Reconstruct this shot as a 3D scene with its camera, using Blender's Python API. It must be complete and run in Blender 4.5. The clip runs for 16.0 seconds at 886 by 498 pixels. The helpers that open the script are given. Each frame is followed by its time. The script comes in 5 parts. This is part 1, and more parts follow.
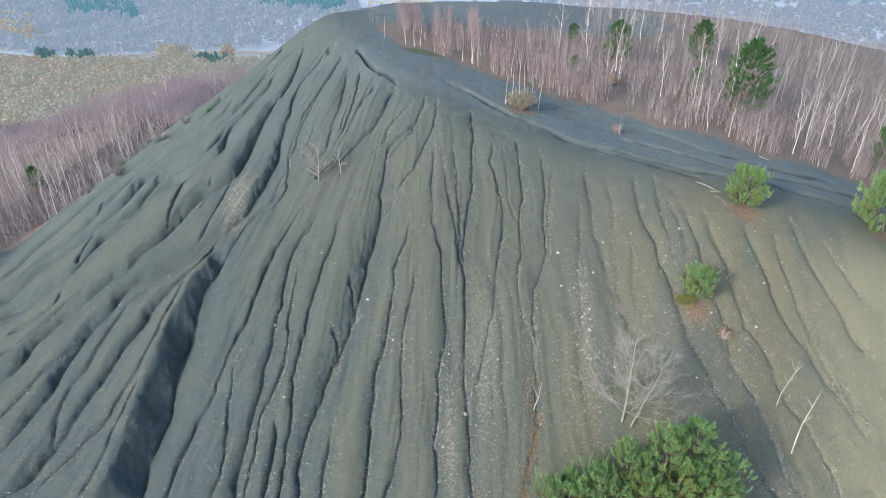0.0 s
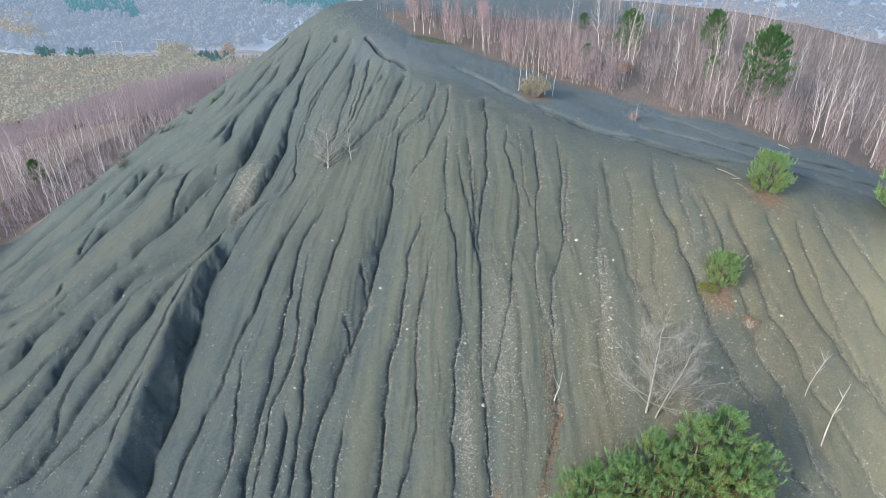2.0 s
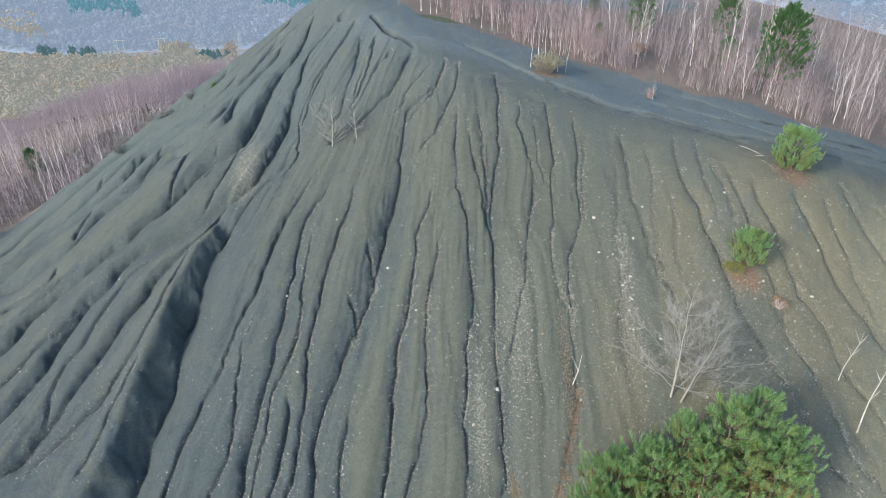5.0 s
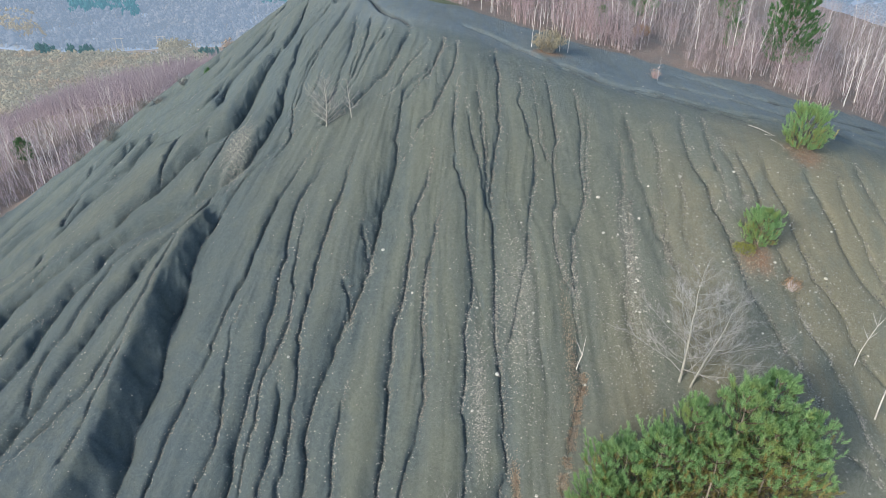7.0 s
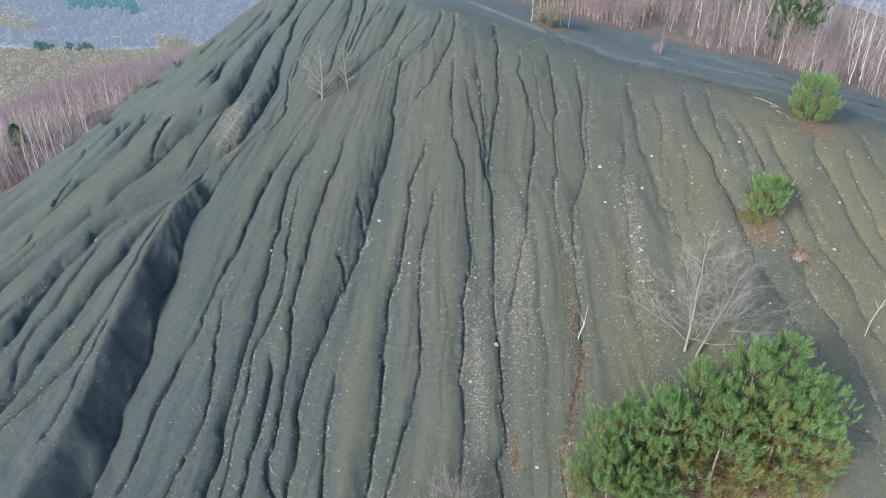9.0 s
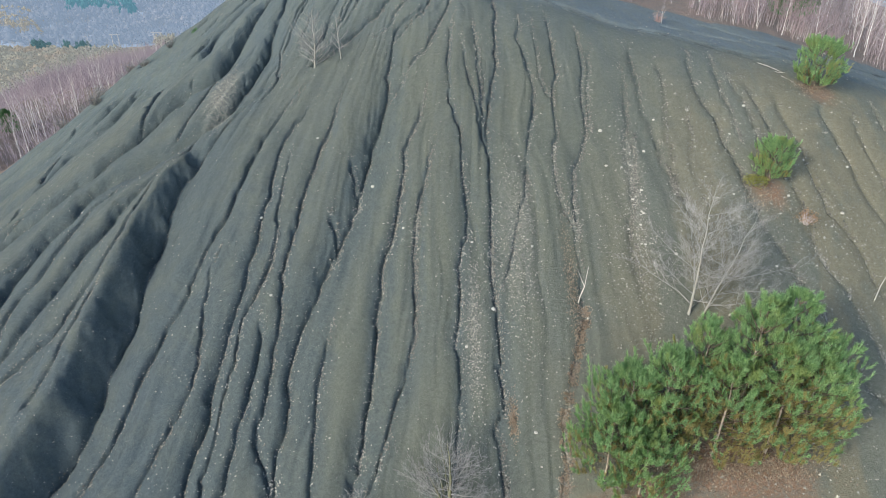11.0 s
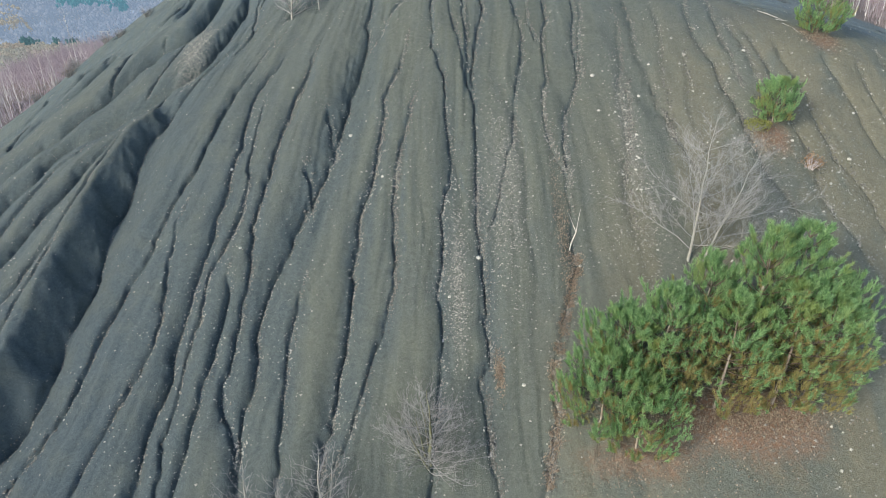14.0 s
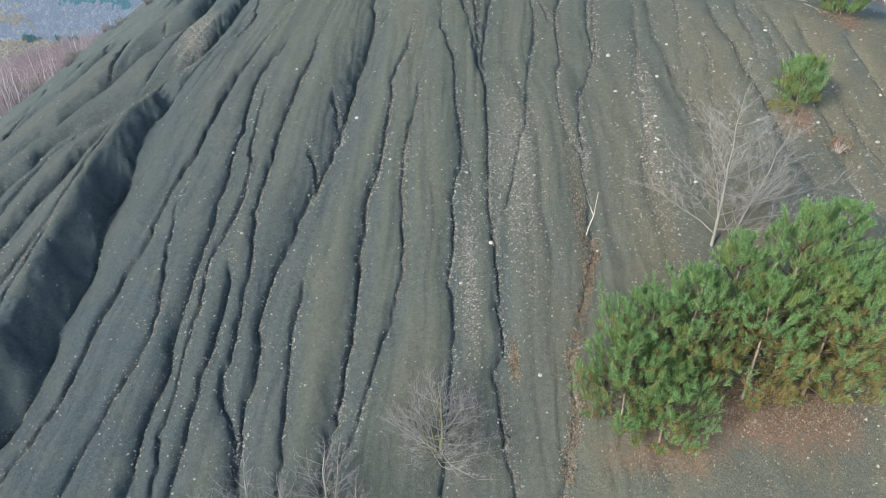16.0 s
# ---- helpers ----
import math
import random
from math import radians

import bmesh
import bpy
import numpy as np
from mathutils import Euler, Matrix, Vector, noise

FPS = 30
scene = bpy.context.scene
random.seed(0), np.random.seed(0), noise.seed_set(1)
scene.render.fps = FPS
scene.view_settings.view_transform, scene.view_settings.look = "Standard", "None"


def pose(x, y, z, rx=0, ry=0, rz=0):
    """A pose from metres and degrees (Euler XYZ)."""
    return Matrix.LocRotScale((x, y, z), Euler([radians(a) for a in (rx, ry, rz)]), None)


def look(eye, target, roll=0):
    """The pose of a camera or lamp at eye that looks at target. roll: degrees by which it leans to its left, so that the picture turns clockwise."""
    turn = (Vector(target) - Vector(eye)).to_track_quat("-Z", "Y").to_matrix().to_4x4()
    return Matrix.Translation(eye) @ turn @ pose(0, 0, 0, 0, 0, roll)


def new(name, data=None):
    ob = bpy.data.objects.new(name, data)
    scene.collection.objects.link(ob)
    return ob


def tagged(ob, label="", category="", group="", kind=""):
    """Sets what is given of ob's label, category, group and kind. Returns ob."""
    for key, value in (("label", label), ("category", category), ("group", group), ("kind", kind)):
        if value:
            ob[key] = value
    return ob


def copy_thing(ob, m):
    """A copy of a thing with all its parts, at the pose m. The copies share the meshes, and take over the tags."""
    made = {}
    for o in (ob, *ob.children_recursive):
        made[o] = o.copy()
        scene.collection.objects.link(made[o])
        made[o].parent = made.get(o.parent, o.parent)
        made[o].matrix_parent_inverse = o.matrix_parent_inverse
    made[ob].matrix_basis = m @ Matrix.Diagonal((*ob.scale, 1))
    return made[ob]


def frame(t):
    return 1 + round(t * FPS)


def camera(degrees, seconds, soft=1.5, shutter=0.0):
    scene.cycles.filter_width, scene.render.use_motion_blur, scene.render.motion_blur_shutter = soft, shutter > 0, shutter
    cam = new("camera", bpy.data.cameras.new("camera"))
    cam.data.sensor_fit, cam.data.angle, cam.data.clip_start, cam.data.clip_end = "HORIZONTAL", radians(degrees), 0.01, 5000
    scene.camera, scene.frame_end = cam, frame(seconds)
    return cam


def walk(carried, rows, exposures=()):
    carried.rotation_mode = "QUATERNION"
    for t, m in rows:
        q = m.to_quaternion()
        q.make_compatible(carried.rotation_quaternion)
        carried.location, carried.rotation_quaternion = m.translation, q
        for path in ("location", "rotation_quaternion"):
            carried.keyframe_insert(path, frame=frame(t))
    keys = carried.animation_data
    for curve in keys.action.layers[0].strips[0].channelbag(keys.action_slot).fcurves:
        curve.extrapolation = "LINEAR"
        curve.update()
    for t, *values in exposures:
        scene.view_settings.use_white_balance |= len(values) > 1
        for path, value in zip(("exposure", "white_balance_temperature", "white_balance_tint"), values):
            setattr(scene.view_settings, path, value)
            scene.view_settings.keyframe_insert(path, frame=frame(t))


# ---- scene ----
cam = camera(75.9, 16.0, 0.9)
METRES, EYE, TILT, LEAN, TURN = 16.0, 70.0, -27.0, 0.0, 0.0
ROWS = [
    (0.0, 0.0, 0.0, 0.0, 0.0, 0.0, -0.0),
    (0.5, -0.0133, 0.0194, -0.0129, -0.13, 0.03, 0.07),
    (1.0, -0.0293, 0.0403, -0.0262, -0.09, 0.04, 0.03),
    (1.5, -0.0462, 0.0573, -0.0406, -0.06, 0.06, 0.01),
    (2.0, -0.0653, 0.0752, -0.0598, -0.03, 0.11, -0.0),
    (2.5, -0.082, 0.09, -0.079, -0.0, 0.14, -0.02),
    (3.0, -0.0952, 0.109, -0.1, 0.05, 0.2, -0.03),
    (3.5, -0.1024, 0.1273, -0.1163, 0.08, 0.26, -0.03),
    (4.0, -0.1041, 0.146, -0.132, 0.11, 0.29, -0.02),
    (6.5, -0.0964, 0.2721, -0.2073, 0.1, 0.36, -0.04),
    (7.0, -0.0938, 0.2901, -0.234, 0.1, 0.39, -0.06),
    (7.5, -0.0916, 0.3055, -0.2623, 0.09, 0.44, -0.07),
    (8.0, -0.0889, 0.3222, -0.2953, 0.08, 0.5, -0.08),
    (8.5, -0.0868, 0.3352, -0.3222, 0.08, 0.52, -0.09),
    (9.0, -0.0867, 0.3495, -0.3503, 0.07, 0.56, -0.09),
    (11.5, -0.0639, 0.4365, -0.5074, -0.08, 0.7, 0.16),
    (12.0, -0.0528, 0.4606, -0.5338, -0.3, 0.74, 0.3),
    (12.5, -0.0437, 0.4846, -0.5577, -0.4, 0.77, 0.35),
    (13.0, -0.0357, 0.5109, -0.5863, -0.52, 0.81, 0.4),
    (13.5, -0.0312, 0.5318, -0.6151, -0.56, 0.81, 0.42),
    (14.0, -0.031, 0.5471, -0.6431, -0.46, 0.81, 0.35),
    (14.5, -0.0342, 0.5589, -0.6656, -0.37, 0.8, 0.29),
    (15.0, -0.0414, 0.576, -0.6814, -0.34, 0.81, 0.28),
    (15.5, -0.0484, 0.5956, -0.6857, -0.31, 0.8, 0.27),
    (16.0, -0.0561, 0.6236, -0.6851, -0.28, 0.79, 0.23),
]
walk(cam, [(t, pose(0, 0, EYE, TILT, LEAN, TURN) @ pose(METRES * x, METRES * y, METRES * z, 90 + pitch, roll, yaw)) for t, x, y, z, yaw, pitch, roll in ROWS], [(0.0, 0.0), (4.0, -0.04), (9.0, -0.10), (16.0, -0.15)])

# ---- light: thin overcast, a soft low sun from the west ----
SUN_FROM = Vector((-0.71, -0.58, 0.40)).normalized()
world = bpy.data.worlds.new("world")
scene.world = world
world.use_nodes = True
sky = world.node_tree.nodes.new("ShaderNodeTexSky")
sky.sky_type = "NISHITA"
sky.sun_disc = False
sky.sun_elevation = math.asin(SUN_FROM.z)
sky.sun_rotation = math.atan2(SUN_FROM.x, SUN_FROM.y)
sky.dust_density = 1.0
world.node_tree.links.new(sky.outputs[0], world.node_tree.nodes["Background"].inputs[0])
world.node_tree.nodes["Background"].inputs[1].default_value = 0.30
sun = new("sun", bpy.data.lights.new("sun", "SUN"))
sun.data.energy, sun.data.angle, sun.data.color = 3.45, radians(10), (1.0, 0.96, 0.86)
sun.matrix_world = look(SUN_FROM * 100, (0, 0, 0))


# ---- materials ----
class Nodes:
    """A short hand for building one node material."""

    def __init__(self, name, rough=0.9):
        self.mat = bpy.data.materials.new(name)
        self.mat.use_nodes = True
        self.tree = self.mat.node_tree
        self.bsdf = self.tree.nodes["Principled BSDF"]
        self.bsdf.inputs["Roughness"].default_value = rough
        self.bsdf.inputs["Specular IOR Level"].default_value = 0.25
        self.place = self.tree.nodes.new("ShaderNodeNewGeometry").outputs["Position"]

    def link(self, a, b):
        self.tree.links.new(a, b)

    def set(self, socket, value):
        if isinstance(value, bpy.types.NodeSocket):
            self.link(value, socket)
        elif isinstance(value, (tuple, list)) and len(value) == 3 and socket.type == "RGBA":
            socket.default_value = (*value, 1)
        else:
            socket.default_value = value

    def scaled(self, sx, sy, sz):
        n = self.tree.nodes.new("ShaderNodeVectorMath")
        n.operation = "MULTIPLY"
        self.link(self.place, n.inputs[0])
        n.inputs[1].default_value = (sx, sy, sz)
        return n.outputs[0]

    def noise(self, scale, detail=4.0, rough=0.55, vec=None):
        n = self.tree.nodes.new("ShaderNodeTexNoise")
        self.link(vec or self.place, n.inputs["Vector"])
        n.inputs["Scale"].default_value, n.inputs["Detail"].default_value, n.inputs["Roughness"].default_value = scale, detail, rough
        return n.outputs["Fac"]

    def cells(self, scale, what="Distance"):
        n = self.tree.nodes.new("ShaderNodeTexVoronoi")
        self.link(self.place, n.inputs["Vector"])
        n.inputs["Scale"].default_value = scale
        return n.outputs[what]

    def step(self, value, lo, hi, a=0.0, b=1.0):
        n = self.tree.nodes.new("ShaderNodeMapRange")
        n.interpolation_type = "SMOOTHSTEP"
        self.link(value, n.inputs["Value"])
        for k, v in zip(("From Min", "From Max", "To Min", "To Max"), (lo, hi, a, b)):
            n.inputs[k].default_value = v
        return n.outputs[0]

    def math(self, op, a, b=0.0):
        n = self.tree.nodes.new("ShaderNodeMath")
        n.operation = op
        self.set(n.inputs[0], a), self.set(n.inputs[1], b)
        return n.outputs[0]

    def mix(self, fac, a, b, blend="MIX"):
        n = self.tree.nodes.new("ShaderNodeMix")
        n.data_type, n.blend_type = "RGBA", blend
        self.set(n.inputs[0], fac), self.set(n.inputs[6], a), self.set(n.inputs[7], b)
        return n.outputs[2]

    def attr(self, name):
        n = self.tree.nodes.new("ShaderNodeAttribute")
        n.attribute_name = name
        return n.outputs["Fac"]

    def each(self):
        return self.tree.nodes.new("ShaderNodeObjectInfo").outputs["Random"]

    def island(self):
        return self.tree.nodes.new("ShaderNodeNewGeometry").outputs["Random Per Island"]

    def done(self, colour, bump=None, strength=0.5, distance=0.05):
        self.set(self.bsdf.inputs["Base Color"], colour)
        if bump is not None:
            n = self.tree.nodes.new("ShaderNodeBump")
            n.inputs["Strength"].default_value, n.inputs["Distance"].default_value = strength, distance
            self.link(bump, n.inputs["Height"])
            self.link(n.outputs[0], self.bsdf.inputs["Normal"])
        return self.mat


def ground_material():
    n = Nodes("shale ground", 0.95)
    broad, mid, fine, grit = n.noise(0.09, 3), n.noise(0.8, 5), n.noise(6, 5, 0.7), n.noise(24, 4, 0.75)
    streak, wide = n.noise(1.0, 4, 0.6, n.scaled(1.6, 0.22, 0.22)), n.noise(1.0, 3, 0.5, n.scaled(0.42, 0.07, 0.07))
    colour = n.mix(n.step(streak, 0.38, 0.62), (0.082, 0.114, 0.120), (0.114, 0.136, 0.110))
    colour = n.mix(n.step(wide, 0.44, 0.60, 0.0, 0.62), colour, (0.130, 0.146, 0.104))
    # bluer than the weathered crests, and darkened to put the walls' shade into colour
    colour = n.mix(n.math("MULTIPLY", n.attr("gully_shade"), n.step(mid, 0.2, 0.6, 0.6, 1.0)), n.mix(0.62, colour, (0.158, 0.160, 0.108)), (0.056, 0.087, 0.099))
    colour = n.mix(n.step(broad, 0.42, 0.62), colour, n.mix(0.3, colour, (0.126, 0.142, 0.112)))
    colour = n.mix(n.attr("weathered"), colour, n.mix(n.step(n.math("ADD", n.math("MULTIPLY", wide, 0.7), n.math("MULTIPLY", mid, 0.3)), 0.42, 0.58), (0.190, 0.196, 0.142), (0.262, 0.232, 0.140)))
    colour = n.mix(n.math("MULTIPLY", n.attr("pale"), n.step(wide, 0.30, 0.55, 0.35, 1.0)), colour, (0.375, 0.345, 0.215))
    # damp dark shale; towards the lower left also shade put into its colour
    colour = n.mix(n.math("MULTIPLY", n.attr("damp_shade"), n.step(mid, 0.25, 0.65, 0.4, 1.0)), colour, (0.060, 0.090, 0.106))
    # upper heap: bluish haze of the air mixed into the shale colour
    colour = n.mix(n.math("MULTIPLY", n.attr("upper_haze"), 0.6), colour, n.mix(n.step(streak, 0.38, 0.62), (0.104, 0.146, 0.158), (0.126, 0.160, 0.150)))
    colour = n.mix(n.math("MULTIPLY", n.attr("packed"), n.step(mid, 0.2, 0.6, 0.55, 1.0)), colour, n.mix(n.step(streak, 0.4, 0.6), (0.172, 0.220, 0.242), (0.188, 0.222, 0.220)))
    # dark line painted along the ruts for the shade in them
    colour = n.mix(n.math("MULTIPLY", n.attr("rut_shade"), n.step(mid, 0.25, 0.55, 0.3, 1.0)), colour, (0.036, 0.046, 0.054))
    colour = n.mix(n.math("MULTIPLY", n.attr("scree"), n.step(fine, 0.35, 0.55)), colour, (0.260, 0.250, 0.205))
    litter = n.mix(n.step(mid, 0.3, 0.7), (0.330, 0.225, 0.170), (0.260, 0.210, 0.175))
    litter = n.mix(n.step(fine, 0.5, 0.7), litter, (0.36, 0.215, 0.140))
    colour = n.mix(n.step(n.math("ADD", n.attr("litter"), n.math("MULTIPLY", n.math("SUBTRACT", mid, 0.5), 0.9)), 0.35, 0.65), colour, litter)
    needles = n.mix(n.step(fine, 0.35, 0.65), (0.430, 0.225, 0.120), (0.235, 0.185, 0.130))
    colour = n.mix(n.step(n.math("ADD", n.attr("needles"), n.math("MULTIPLY", n.math("SUBTRACT", mid, 0.5), 0.9)), 0.2, 0.95), colour, needles)
    moss = n.mix(n.step(fine, 0.35, 0.65), (0.105, 0.150, 0.040), (0.130, 0.125, 0.070))
    colour = n.mix(n.step(n.math("ADD", n.attr("moss"), n.math("MULTIPLY", n.math("SUBTRACT", mid, 0.5), 0.9)), 0.35, 0.65), colour, moss)
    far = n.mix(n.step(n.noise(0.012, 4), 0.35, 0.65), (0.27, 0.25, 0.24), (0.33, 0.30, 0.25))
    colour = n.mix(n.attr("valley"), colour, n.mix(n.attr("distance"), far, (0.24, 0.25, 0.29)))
    # haze painted on far ground: bluer colour, and a glow growing with distance
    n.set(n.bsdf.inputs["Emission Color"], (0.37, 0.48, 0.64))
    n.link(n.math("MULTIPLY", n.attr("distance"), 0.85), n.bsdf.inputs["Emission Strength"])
    # pale flakes of stone too small to build
    size = n.cells(9.0)
    flake = n.math("MULTIPLY", n.step(size, 0.24, 0.14), n.step(n.noise(3.1, 4, 0.7), 0.53, 0.62))
    colour = n.mix(n.math("MULTIPLY", flake, n.math("SUBTRACT", 1.0, n.attr("valley"))), colour, (0.34, 0.34, 0.29))
    colour = n.mix(n.step(fine, 0.34, 0.66), n.mix(0.20, colour, (0.030, 0.038, 0.042)), n.mix(0.10, colour, (0.34, 0.37, 0.35)))
    colour = n.mix(n.step(grit, 0.36, 0.64), n.mix(0.26, colour, (0.025, 0.032, 0.036)), n.mix(0.16, colour, (0.34, 0.37, 0.35)))
    bump = n.math("ADD", n.math("MULTIPLY", fine, 0.7), n.math("MULTIPLY", grit, 0.5))
    return n.done(colour, bump, 0.9, 0.11)


def bark_material(name, a, b, scale=5.0, rough=0.85):
    n = Nodes(name, rough)
    f = n.noise(scale, 4, 0.6, n.scaled(1, 1, 0.35))
    c = n.mix(n.step(f, 0.4, 0.6), a, b)
    return n.done(n.mix(n.math("MULTIPLY", n.each(), 0.35), c, b), f, 0.4, 0.02)


def twig_material(name, a, b):
    n = Nodes(name, 0.8)
    return n.done(n.mix(n.each(), a, b))


def leaf_material(name, a, b, c=None):
    n = Nodes(name, 0.55)
    colour = n.mix(n.island(), a, b)
    if c:
        colour = n.mix(n.step(n.noise(0.9, 3), 0.50, 0.68), colour, c)
    mat = n.done(colour)
    through_light = n.tree.nodes.new("ShaderNodeBsdfTranslucent")
    both = n.tree.nodes.new("ShaderNodeMixShader")
    both.inputs[0].default_value = 0.45
    n.set(through_light.inputs[0], colour)
    n.link(n.bsdf.outputs[0], both.inputs[1]), n.link(through_light.outputs[0], both.inputs[2])
    n.link(both.outputs[0], n.tree.nodes["Material Output"].inputs[0])
    return mat


def clump_material(name, a, b, c, air=0.0, tone=(0.34, 0.50, 0.76)):
    n = Nodes(name, 0.95)
    colour = n.mix(n.step(n.noise(0.11, 2), 0.35, 0.65), a, b)
    colour = n.mix(n.step(n.noise(0.03, 3), 0.52, 0.68), colour, c)
    # far backdrop: the air's light in front of it, glowing from the material itself
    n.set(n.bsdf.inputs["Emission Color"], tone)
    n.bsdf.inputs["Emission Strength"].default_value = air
    mat = n.done(n.mix(n.step(n.noise(0.6, 4, 0.7), 0.35, 0.7), n.mix(0.15, colour, (0.05, 0.05, 0.05)), colour))
    thin, both = n.tree.nodes.new("ShaderNodeBsdfTranslucent"), n.tree.nodes.new("ShaderNodeMixShader")
    both.inputs[0].default_value = 0.42
    n.set(thin.inputs[0], colour)
    n.link(n.bsdf.outputs[0], both.inputs[1]), n.link(thin.outputs[0], both.inputs[2])
    n.link(both.outputs[0], n.tree.nodes["Material Output"].inputs[0])
    return mat


GROUND = ground_material()
BIRCH_BARK = bark_material("white birch bark", (0.88, 0.86, 0.82), (0.55, 0.52, 0.48), 3.0)
BIRCH_TWIG = twig_material("birch twigs", (0.68, 0.61, 0.58), (0.58, 0.50, 0.48))
GREY_BARK = bark_material("grey bark", (0.40, 0.39, 0.34), (0.30, 0.29, 0.25))
GREY_TWIG = twig_material("grey twigs", (0.37, 0.36, 0.335), (0.31, 0.30, 0.28))
MOSSY_BARK = bark_material("mossy bark", (0.24, 0.25, 0.13), (0.16, 0.15, 0.10))
DEAD_WOOD = bark_material("bleached dead wood", (0.66, 0.62, 0.55), (0.45, 0.42, 0.37))
PINE_BARK = bark_material("pine bark", (0.54, 0.46, 0.37), (0.32, 0.26, 0.21))
PINE_TWIG = bark_material("pine branch bark", (0.24, 0.19, 0.14), (0.15, 0.12, 0.09))
DEAD_NEEDLES = leaf_material("withered pine needles", (0.400, 0.285, 0.130), (0.400, 0.415, 0.170))
NEEDLES = leaf_material("pine needles", (0.140, 0.280, 0.115), (0.440, 0.630, 0.300), (0.330, 0.420, 0.160))
DARK_NEEDLES = leaf_material("dark pine needles", (0.080, 0.190, 0.075), (0.130, 0.250, 0.095))
DRY_LEAVES = leaf_material("dry leaves", (0.36, 0.20, 0.11), (0.42, 0.30, 0.18))
RED_LEAVES = leaf_material("russet leaf litter", (0.29, 0.20, 0.14), (0.52, 0.44, 0.33))
THICKET = twig_material("red birch saplings", (0.405, 0.285, 0.285), (0.360, 0.280, 0.282))
THICKET_STEM = twig_material("pale sapling stems", (0.60, 0.54, 0.50), (0.52, 0.46, 0.43))


def stone_material(name, a, b):
    n = Nodes(name, 0.9)
    f = n.noise(14, 4)
    return n.done(n.mix(n.step(f, 0.35, 0.65), n.mix(n.island(), a, b), n.mix(0.4, n.mix(n.each(), a, b), (0.12, 0.12, 0.10))), f, 0.4, 0.02)


STONE = stone_material("pale sandstone", (0.70, 0.66, 0.55), (0.30, 0.29, 0.25))


# ---- the ground ----
def hashed(ix, iy, seed):
    h = np.sin(ix * 127.1 + iy * 311.7 + seed * 74.7) * 43758.5453
    return h - np.floor(h)


def value_noise(x, y, seed=0):
    ix, iy = np.floor(x), np.floor(y)
    fx, fy = x - ix, y - iy
    fx, fy = fx * fx * (3 - 2 * fx), fy * fy * (3 - 2 * fy)
    a, b = hashed(ix, iy, seed), hashed(ix + 1, iy, seed)
    c, d = hashed(ix, iy + 1, seed), hashed(ix + 1, iy + 1, seed)
    return (a + (b - a) * fx) * (1 - fy) + (c + (d - c) * fx) * fy - 0.5


def fbm(x, y, octaves=4, seed=0):
    return sum(value_noise(x * 2 ** k, y * 2 ** k, seed + k) * 0.5 ** k for k in range(octaves))


def smooth(v, lo, hi):
    t = np.clip((v - lo) / (hi - lo), 0, 1)
    return t * t * (3 - 2 * t)


# faces of the spoil heap: rise per metre to the east and to the north, height at (0, 40)
FACES = [(0.603, 0.309, 62.71), (0.199, 0.773, 55.17), (0.016, 0.719, 55.57), (0.016, 0.703, 54.88), (-0.037, 0.384, 58.32), (-0.161, 0.164, 57.71), (0.366, 0.512, 55.58), (-0.368, 0.261, 62.59), (-0.226, 0.768, 59.05)]
FACES += [(0.0, 0.0, 64.2), (-0.02, -0.25, 79.5), (0.72, -0.22, 82.5)]


def soft_least(heights, soft):
    low = np.min(heights, axis=0)
    return low - soft * np.log(sum(np.exp(-(h - low) / soft) for h in heights))


def terrace_end(x, y):
    """How far north the western terrace reaches."""
    return 106 + 128 * np.clip(x / np.maximum(y, 30) + 0.78, -0.2, 0.6)


def broad_height(x, y):
    heap = soft_least([a * x + b * (y - 40) + c for a, b, c in FACES], 0.6)
    west = -(x + 60)
    terrace = 39.5 - 0.16 * np.maximum(west, 0) - 0.30 * np.maximum(-west, 0) - 0.5 * np.maximum(60 - y, 0) + 0.03 * np.clip(y - 63, 0, 60) - 0.35 * np.maximum(y - terrace_end(x, y), 0)
    r = np.hypot(x, y)
    valley = 9 + 0.040 * np.maximum(r - 420, 0) + smooth(r, 150, 700) * 26 * fbm(x / 260, y / 260, 3, 5)
    return -soft_least([-heap, -terrace, -valley], 0.8)


def dense(points, step=0.5):
    """A smooth curve through the points, in short steps."""
    p = [np.array(q, float) for q in points]
    p = [2 * p[0] - p[1], *p, 2 * p[-1] - p[-2]]
    out = []
    for a, b, c, d in zip(p, p[1:], p[2:], p[3:]):
        k = max(1, int(np.linalg.norm(c - b) / step))
        for i in range(k):
            t = i / k
            out.append(0.5 * (2 * b + (c - a) * t + (2 * a - 5 * b + 4 * c - d) * t ** 2 + (3 * b - a - 3 * c + d) * t ** 3))
    return np.array([*out, p[-2]])


GULLIES, BANKS, BOWLS, RUTS = [], [], [], []


def gully(width, depth, *points):
    """A gully down the given line; its depth follows the part of the heap that it runs through."""
    if -20 < points[-1][0] < -6 and depth > 0.4 and points[-1][1] < 30:
        depth = depth * 1.05
    elif points[-1][0] > -15:
        depth = depth * 0.85
    if points[0][0] > 12:
        depth = depth * 1.15
    if points[-1][0] < -22:
        depth = depth * 1.05
    if -20 < points[-1][0] and points[-1][1] > 42:
        depth = depth * 0.8
    GULLIES.append((width, depth, dense(points)))


def bank(width, rise, *points):
    BANKS.append((width, rise, dense(points)))


def bowl(x, y, rx, ry, depth):
    BOWLS.append((x, y, rx, ry, depth))


def rut(width, depth, *points):
    RUTS.append((width, depth, dense(points, 1.0)))


